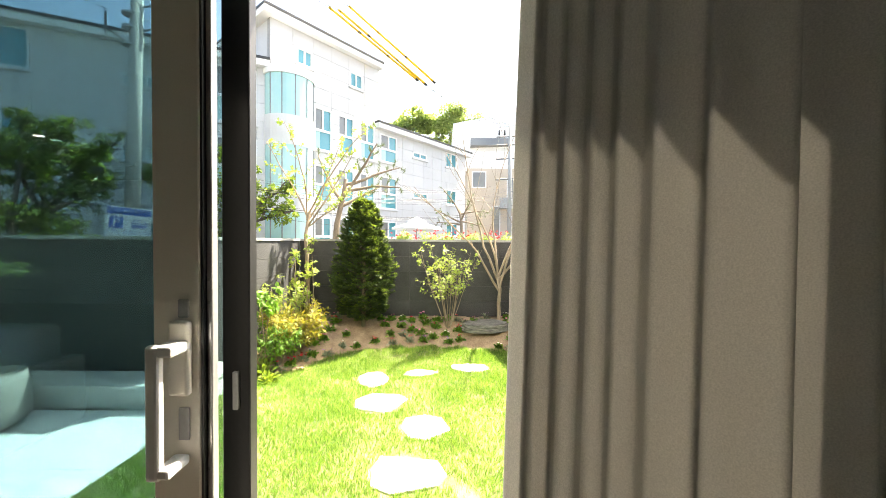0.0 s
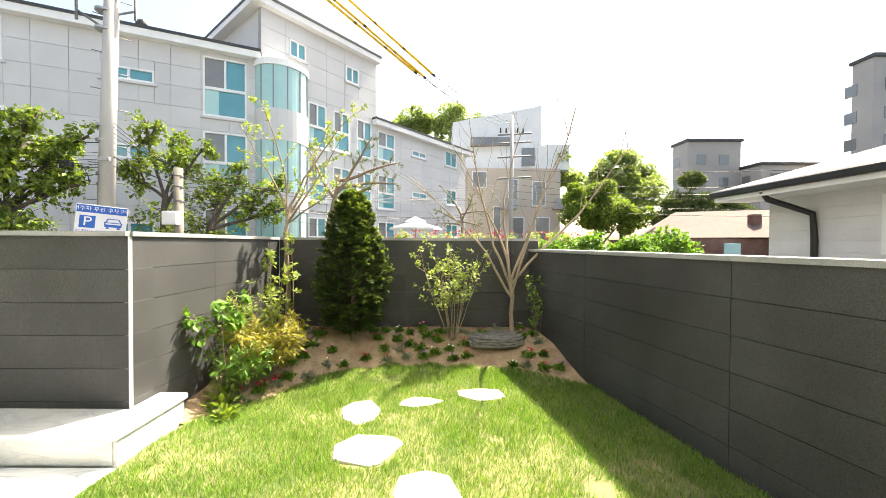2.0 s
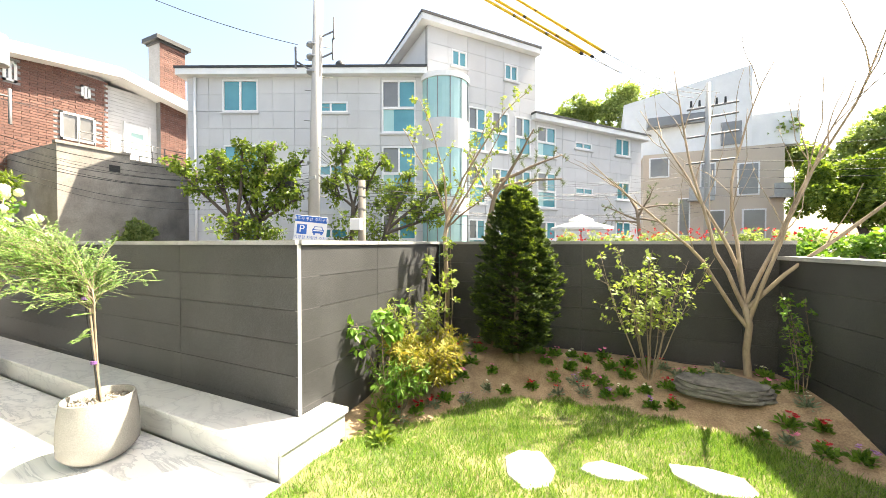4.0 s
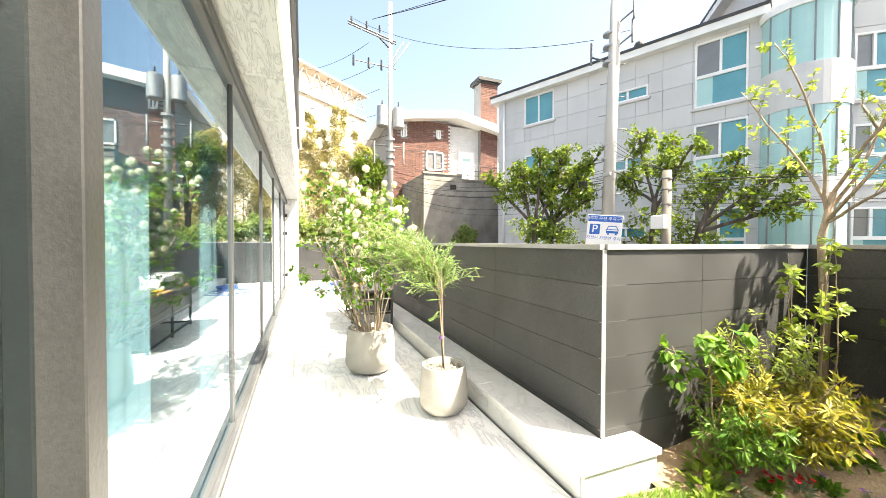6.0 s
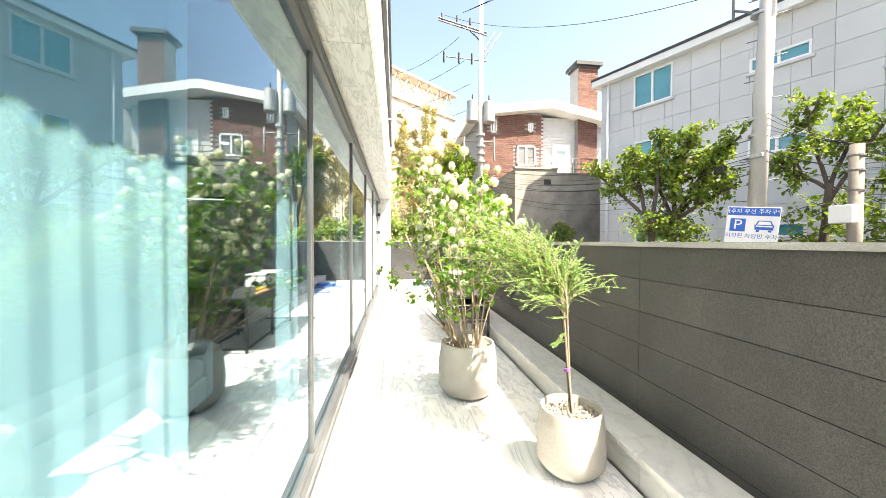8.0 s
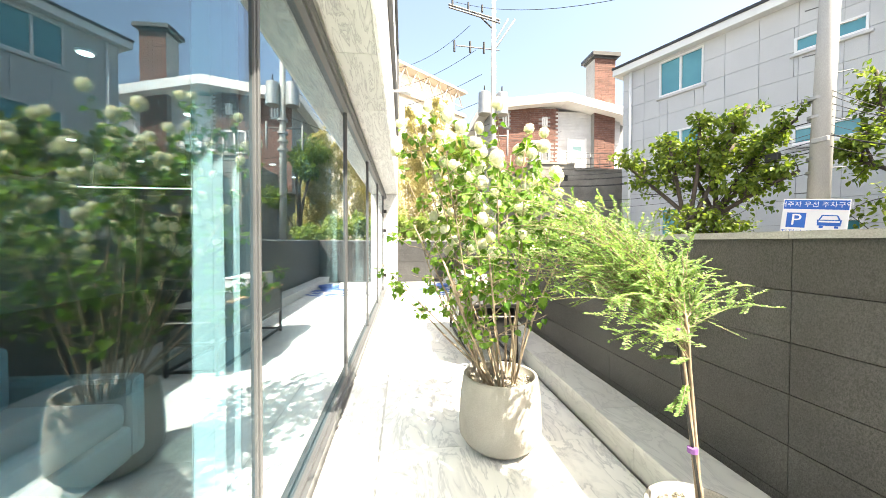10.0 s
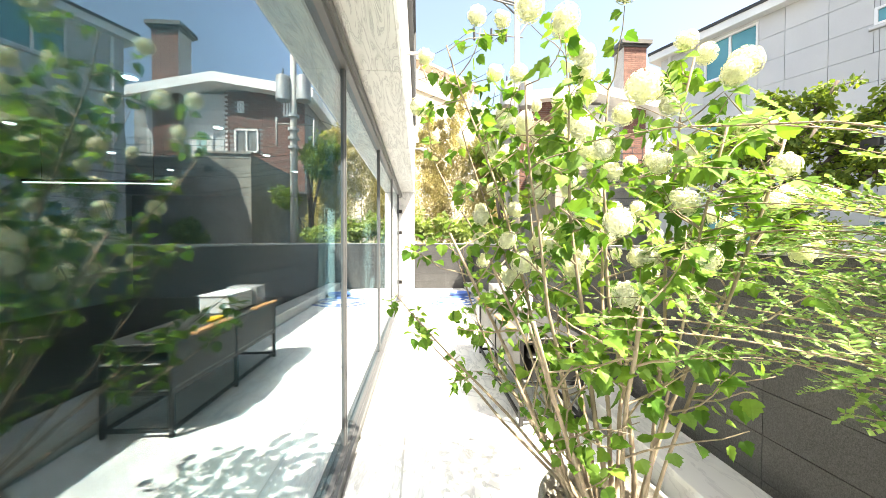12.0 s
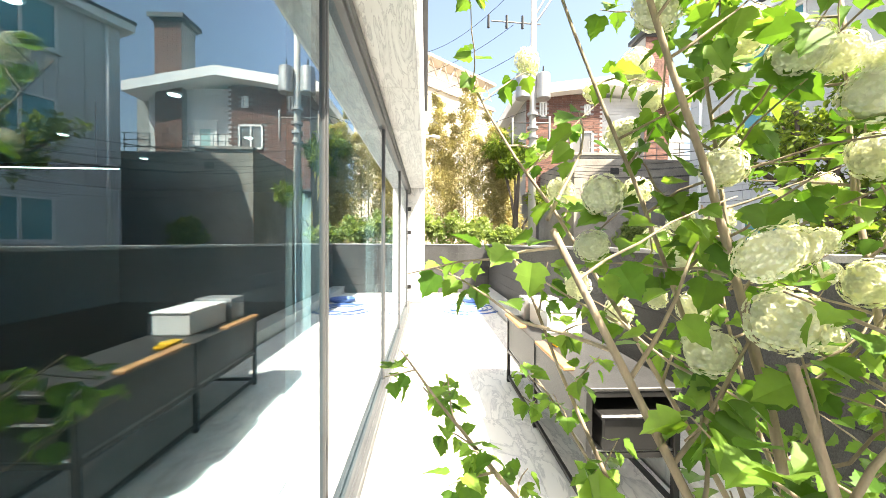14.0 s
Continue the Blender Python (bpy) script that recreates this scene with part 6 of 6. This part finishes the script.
# ---- trees beyond the walls ----
def street_tree(at, label, seed, fork_z, ways, leaf="leaf_tree", r=0.115, per=30, low=18, lean=(0.0, 0.0)):
    """A pollarded tree: short trunk, thick limbs with sawn stubs, leafy shoots in uneven clumps."""
    rng = random.Random(seed)
    g = np.random.default_rng(seed)
    th = thing("street_tree", (at[0], at[1], -0.45), label, "tree", "street trees")
    s = bend(rng, (0, 0, 0), (lean[0], lean[1], 1), fork_z, r, r * 0.72, 7, 0.10)
    add_tubes("trunk", th, "bark_dark", [s], 10)
    shoots = []
    for way, length in ways:
        l = bend(rng, along(s, rng.uniform(0.82, 1.0))[0], way, length, r * 0.52, r * 0.30, 8, 0.20, 0.06)
        add_tubes("limb", th, "bark_dark", [l], 8)
        for t in (0.45, 0.62, 0.78):
            p, d, rad = along(l, t + rng.uniform(-0.06, 0.06))
            a = rng.uniform(0, 6.283)
            stub = bend(rng, p, d * 0.7 + Vector((0.7 * math.cos(a), 0.7 * math.sin(a), 0.6)), rng.uniform(0.28, 0.8), rad * 0.7, rad * 0.55, 4, 0.15)
            add_tubes("stub", th, "bark_dark", [stub], 7)
            shoots += fork(rng, stub, 4, 0.35, 1.0, 0.5, 0.012, 0.9, 0.1, 0.4, 5)
        shoots += fork(rng, l, 9, 0.30, 1.0, 0.62, 0.014, 0.9, 0.1, 0.4, 5)
    for k in range(low):
        shoots += [bend(rng, along(s, rng.uniform(0.55, 1.0))[0], (rng.gauss(0, 1), rng.gauss(0, 1), rng.uniform(-0.35, 0.4)), rng.uniform(0.7, 1.45), 0.016, 0.006, 6, 0.35)]
    tagged(add_tubes("twig_growth", th, "bark_dark", shoots, 4), kind="stuff")
    at_, way_, face = leaf_spots(rng, shoots, per, 0.25, 0.45, 0.8, 0.03)
    at_ = at_ + g.normal(scale=0.055, size=at_.shape)
    face = face + g.normal(scale=0.6, size=face.shape)
    add_leaves("crown", th, leaf, at_, way_, face, g.uniform(0.075, 0.165, len(at_)), LEAF, kind="stuff")
    return th


street_tree((-11.17, 10.36), "pollarded street tree with cut stubs and fresh leaves", 101, 2.75, (((-0.75, -0.45, 1.0), 2.6), ((-0.35, -0.25, 1.2), 2.3), ((0.05, 0.1, 1.2), 2.4), ((0.35, 0.35, 1.1), 2.2)))
street_tree((-11.35, 11.10), "pollarded street tree with dense fresh leaves", 102, 2.9, (((-0.3, -0.2, 1.2), 2.5), ((0.15, 0.1, 1.2), 2.7), ((0.55, 0.45, 1.1), 2.6), ((0.75, 0.55, 0.7), 1.9), ((0.3, 0.6, 1.0), 2.2)), low=34, per=32)
street_tree((-9.03, 13.3), "slender pollarded street tree with fresh leaves", 103, 3.4, (((-0.25, -0.15, 1.2), 2.4), ((0.1, 0.1, 1.2), 2.4), ((0.45, 0.3, 1.1), 2.3), ((-0.4, -0.3, 0.5), 1.2)), r=0.10)
street_tree((-8.3, 13.25), "leaning street tree with broad fresh leaves", 104, 2.7, (((0.75, 0.45, 0.75), 2.6), ((0.9, 0.5, 0.35), 2.3), ((0.55, 0.3, 1.1), 2.2), ((0.2, 0.5, 0.9), 1.8)), low=30, per=32, lean=(0.25, 0.1))


def woodland(name, centres, radii, n, leaf, label, size=(0.25, 0.45), trunk=True, seed=1, category="tree", shape=LEAF, flat=0.85):
    g = np.random.default_rng(seed)
    rng = random.Random(seed)
    base = np.mean(np.array(centres), 0)
    th = thing(name, (float(base[0]), float(base[1]), -0.45), label, category)
    cs = [(c[0] - base[0], c[1] - base[1], c[2] + 0.45) for c in centres]
    if trunk:
        top = max(c[2] for c in cs)
        s = bend(rng, (0, 0, 0), (0, 0, 1), top * 0.85, 0.22, 0.06, 7, 0.06)
        add_tubes("trunk", th, "bark_dark", [s], 8)
        for c in cs:
            add_tubes("limb", th, "bark_dark", [[(along(s, min(0.95, 0.6 * c[2] / top))[0], 0.07), (Vector(c), 0.02)]], 5)
    sub, rad = [], []
    for c, r in zip(cs, radii):
        for k in range(16):
            v = unit(g.normal(size=(1, 3)))[0]
            sub.append(np.array(c) + v * r * g.uniform(0.3, 0.95) * np.array([1, 1, flat]))
            rad.append(r * g.uniform(0.2, 0.45))
    at_, way, face = cloud_spots(g, n, sub, rad, flat)
    add_leaves("crown", th, leaf, at_, way, face, g.uniform(*size, n), shape, kind="stuff")
    return th


woodland("broadleaf_tree", [(9.0, 24.0, 3.2), (10.2, 24.5, 4.2), (8.2, 24.2, 4.0), (10.8, 23.6, 3.0)], [1.55, 1.4, 1.3, 1.4], 26000, "leaf_tree", "round fresh green tree beyond the side wall", (0.10, 0.2), seed=201)
woodland("broadleaf_tree", [(14.5, 34.0, 7.0), (16.0, 34.0, 8.6), (18.0, 34.5, 7.2), (13.2, 33.5, 5.5), (16.8, 33, 5.6)], [2.2, 2.1, 1.9, 1.9, 2.1], 26000, "leaf_wood", "tall airy green tree beyond the roofs", (0.14, 0.28), seed=202)
woodland("broadleaf_tree", [(11.2, 38.0, 9.4), (9.6, 38.5, 8.5), (13.0, 38.0, 8.0)], [1.6, 1.5, 1.5], 5000, "leaf_wood", "distant green tree behind the modern house", (0.22, 0.4), seed=203)
woodland("conifer_tree", [(19.2, 30.0, 6.4), (18.2, 30, 4.9), (20.3, 30.0, 4.8), (19.2, 30, 3.2), (17.6, 30, 3.2), (21, 30, 3.3)], [0.8, 0.9, 0.9, 1.3, 1.1, 1.1], 16000, "leaf_pine", "dark green cedar beyond the roofs", (0.3, 0.5), seed=204, shape=SLIM)
woodland("conifer_tree", [(22.5, 31.0, 4.4), (24.0, 31, 3.6), (21.3, 31, 3.2)], [1.4, 1.4, 1.4], 12000, "leaf_pine", "dark green pine mass beyond the roofs", (0.3, 0.5), seed=205, shape=SLIM)
woodland("hill_trees", [(-6.0, 48, 16.0), (-3.5, 48, 17.0), (-1.0, 48, 16.8), (1.5, 48, 17.2), (4.0, 49, 16.5), (-2, 49, 13), (2, 49, 13), (6.5, 49, 14.5)], [2.0, 2.0, 2.1, 2.2, 2.0, 3, 3, 2.2], 26000, "leaf_wood", "green hillside trees behind the apartment house", (0.2, 0.42), seed=206)
rng = random.Random(77)
plumes, widths = [], []
for k in range(26):
    y, h = rng.uniform(-0.2, 7.2), rng.uniform(6.2, 9.8) - 0.25 * abs(rng.uniform(0, 7) - 3)
    h -= 0.55 * max(0, y - 4.5)
    x = rng.uniform(-23.0, -21.6)
    for j in range(9):
        plumes.append((x + rng.gauss(0, 0.12), y + rng.gauss(0, 0.15) + 0.03 * j, h - 0.62 * j))
        widths.append(0.20 + 0.075 * j)
thicket = woodland("golden_bamboo", plumes, widths, 85000, "leaf_bamboo", "tall golden yellow bamboo thicket", (0.10, 0.22), False, 207, shape=SLIM, flat=1.3)
for c in plumes[::9]:
    root = Vector(c) - thicket.location
    add_tubes("culm", thicket, "leaf_bamboo", [[(Vector((root.x, root.y, 0.0)), 0.03), (Vector((root.x, root.y, 0.6 * root.z)), 0.02), (root, 0.006)]], 5)
woodland("sumac_tree", [(-21.0, 5.9, 6.0), (-21.0, 6.7, 5.6), (-21.0, 6.3, 5.0), (-20.8, 7.8, 3.6)], [0.7, 0.6, 0.6, 0.6], 3500, "leaf_tree", "green feathery tree before the golden bamboo", (0.18, 0.32), seed=208, shape=SLIM)
woodland("green_undergrowth", [(-20.5, 2.4, 2.6), (-20.5, 3.6, 2.2), (-20.5, 5.0, 2.0), (-20.4, 6.2, 1.8), (-20.5, 1.2, 2.8), (-20.5, 12.0, 1.9)], [0.9, 0.9, 0.8, 0.7, 0.9, 0.7], 7000, "leaf_wood", "green undergrowth along the street", (0.12, 0.24), False, 209, "bush")
woodland("hedge", [(2.4, 10.5, 1.25), (3.2, 10.3, 1.3), (4.0, 10.0, 1.3), (4.8, 9.8, 1.3), (5.6, 11.5, 1.35)], [0.45, 0.45, 0.45, 0.5, 0.6], 6000, "leaf_fresh", "bright green hedge behind the side wall", (0.06, 0.12), False, 210, "hedge")

# pines and roses on the far side of the back wall
for at, hgt, sd, dirs in (((-3.95, 13.2), 4.0, 111, ((1.0, 0.1, 0.25), (1.2, 0.3, 0.35), (0.5, -0.2, 0.5), (-0.5, 0.1, 0.6), (0.8, 0.5, 0.5))), ((1.15, 22.0), 4.2, 112, ((-1.2, 0.1, 0.35), (-1.0, 0.0, 0.15), (0.9, 0.1, 0.3), (1.2, 0.2, 0.1), (-0.3, 0.1, 0.8), (0.3, -0.2, 0.6)))):
    rng = random.Random(sd)
    g = np.random.default_rng(sd)
    pn = thing("pine_tree", (*at, -0.45), "spreading garden pine with layered needle pads", "tree", "garden pines")
    s = bend(rng, (0, 0, 0), (0.1, 0, 1), hgt, 0.14, 0.06, 8, 0.22)
    limbs = [bend(rng, along(s, rng.uniform(0.65, 1.0))[0], d, rng.uniform(1.3, 2.1), 0.06, 0.02, 6, 0.2) for d in dirs]
    add_tubes("trunk", pn, "bark", [s], 9)
    for l in limbs:
        add_tubes("limb", pn, "bark", [l], 6)
    tw = []
    for l in limbs:
        tw += fork(rng, l, 7, 0.35, 1.0, 0.5, 0.012, 0.8, 0.2, 0.3, 4)
    tagged(add_tubes("twig_growth", pn, "bark", tw, 4), kind="stuff")
    a_, w_, f_ = leaf_spots(rng, tw, 90, 0.2, -0.4, 0.7, 0.0)
    add_leaves("needles", pn, "leaf_pine", a_, w_, f_, g.uniform(0.07, 0.14, len(a_)), (np.array([(-0.05, 0, 0), (0.05, 0, 0), (0, 1, 0)]), [(0, 1, 2)]), kind="stuff")

um = thing("garden_umbrella", (-1.4, 17.7, -0.45), "open white garden umbrella with a double canopy", "umbrella")
part("pole", cyl(0.03, 0.03, 0, 2.95, 10), "steel", um)
for r, z, h in ((1.15, 2.55, 0.32), (0.45, 2.85, 0.2)):
    bm = bmesh.new()
    tip = bm.verts.new((0, 0, z + h))
    ring = [bm.verts.new((r * math.cos(6.283 * k / 8), r * math.sin(6.283 * k / 8), z)) for k in range(8)]
    low = [bm.verts.new((r * math.cos(6.283 * k / 8), r * math.sin(6.283 * k / 8), z - 0.1)) for k in range(8)]
    for k in range(8):
        bm.faces.new((tip, ring[k], ring[(k + 1) % 8]))
        bm.faces.new((ring[k], low[k], low[(k + 1) % 8], ring[(k + 1) % 8]))
    part("canopy", bm, "white", um, "white canvas canopy")
rose = woodland("rose_hedge", [(-3.0 + 0.75 * k, 13.0 + 0.25 * k, 1.45) for k in range(12)], [0.42] * 12, 9000, "leaf_wood", "rose hedge with red blossoms behind the back wall", (0.05, 0.1), False, 211, "hedge")
g = np.random.default_rng(212)
n = 120
c = np.stack([g.uniform(-4.2, 4.2, n), g.uniform(-1.5, 1.4, n), g.uniform(2.0, 2.35, n)], 1)
c[:, 1] = c[:, 0] * 0.33 + g.normal(scale=0.25, size=n)
c6 = np.repeat(c, 6, 0)
add_leaves("rose_blossoms", rose, "petal_red", c6, g.normal(size=(n * 6, 3)), g.normal(size=(n * 6, 3)), g.uniform(0.04, 0.07, n * 6), OVAL, kind="stuff")

vent = thing("roof_ventilator", (-12.6, 16.9, 9.65), "dark turbine roof ventilator on the apartment house", "ventilator")
part("neck", cyl(0.14, 0.12, 0, 0.5, 14), "roof_edge", vent)
bm = bmesh.new()
bmesh.ops.create_uvsphere(bm, u_segments=16, v_segments=8, radius=0.24)
part("turbine", bm, "roof_edge", vent, m=pose(0, 0, 0.68))
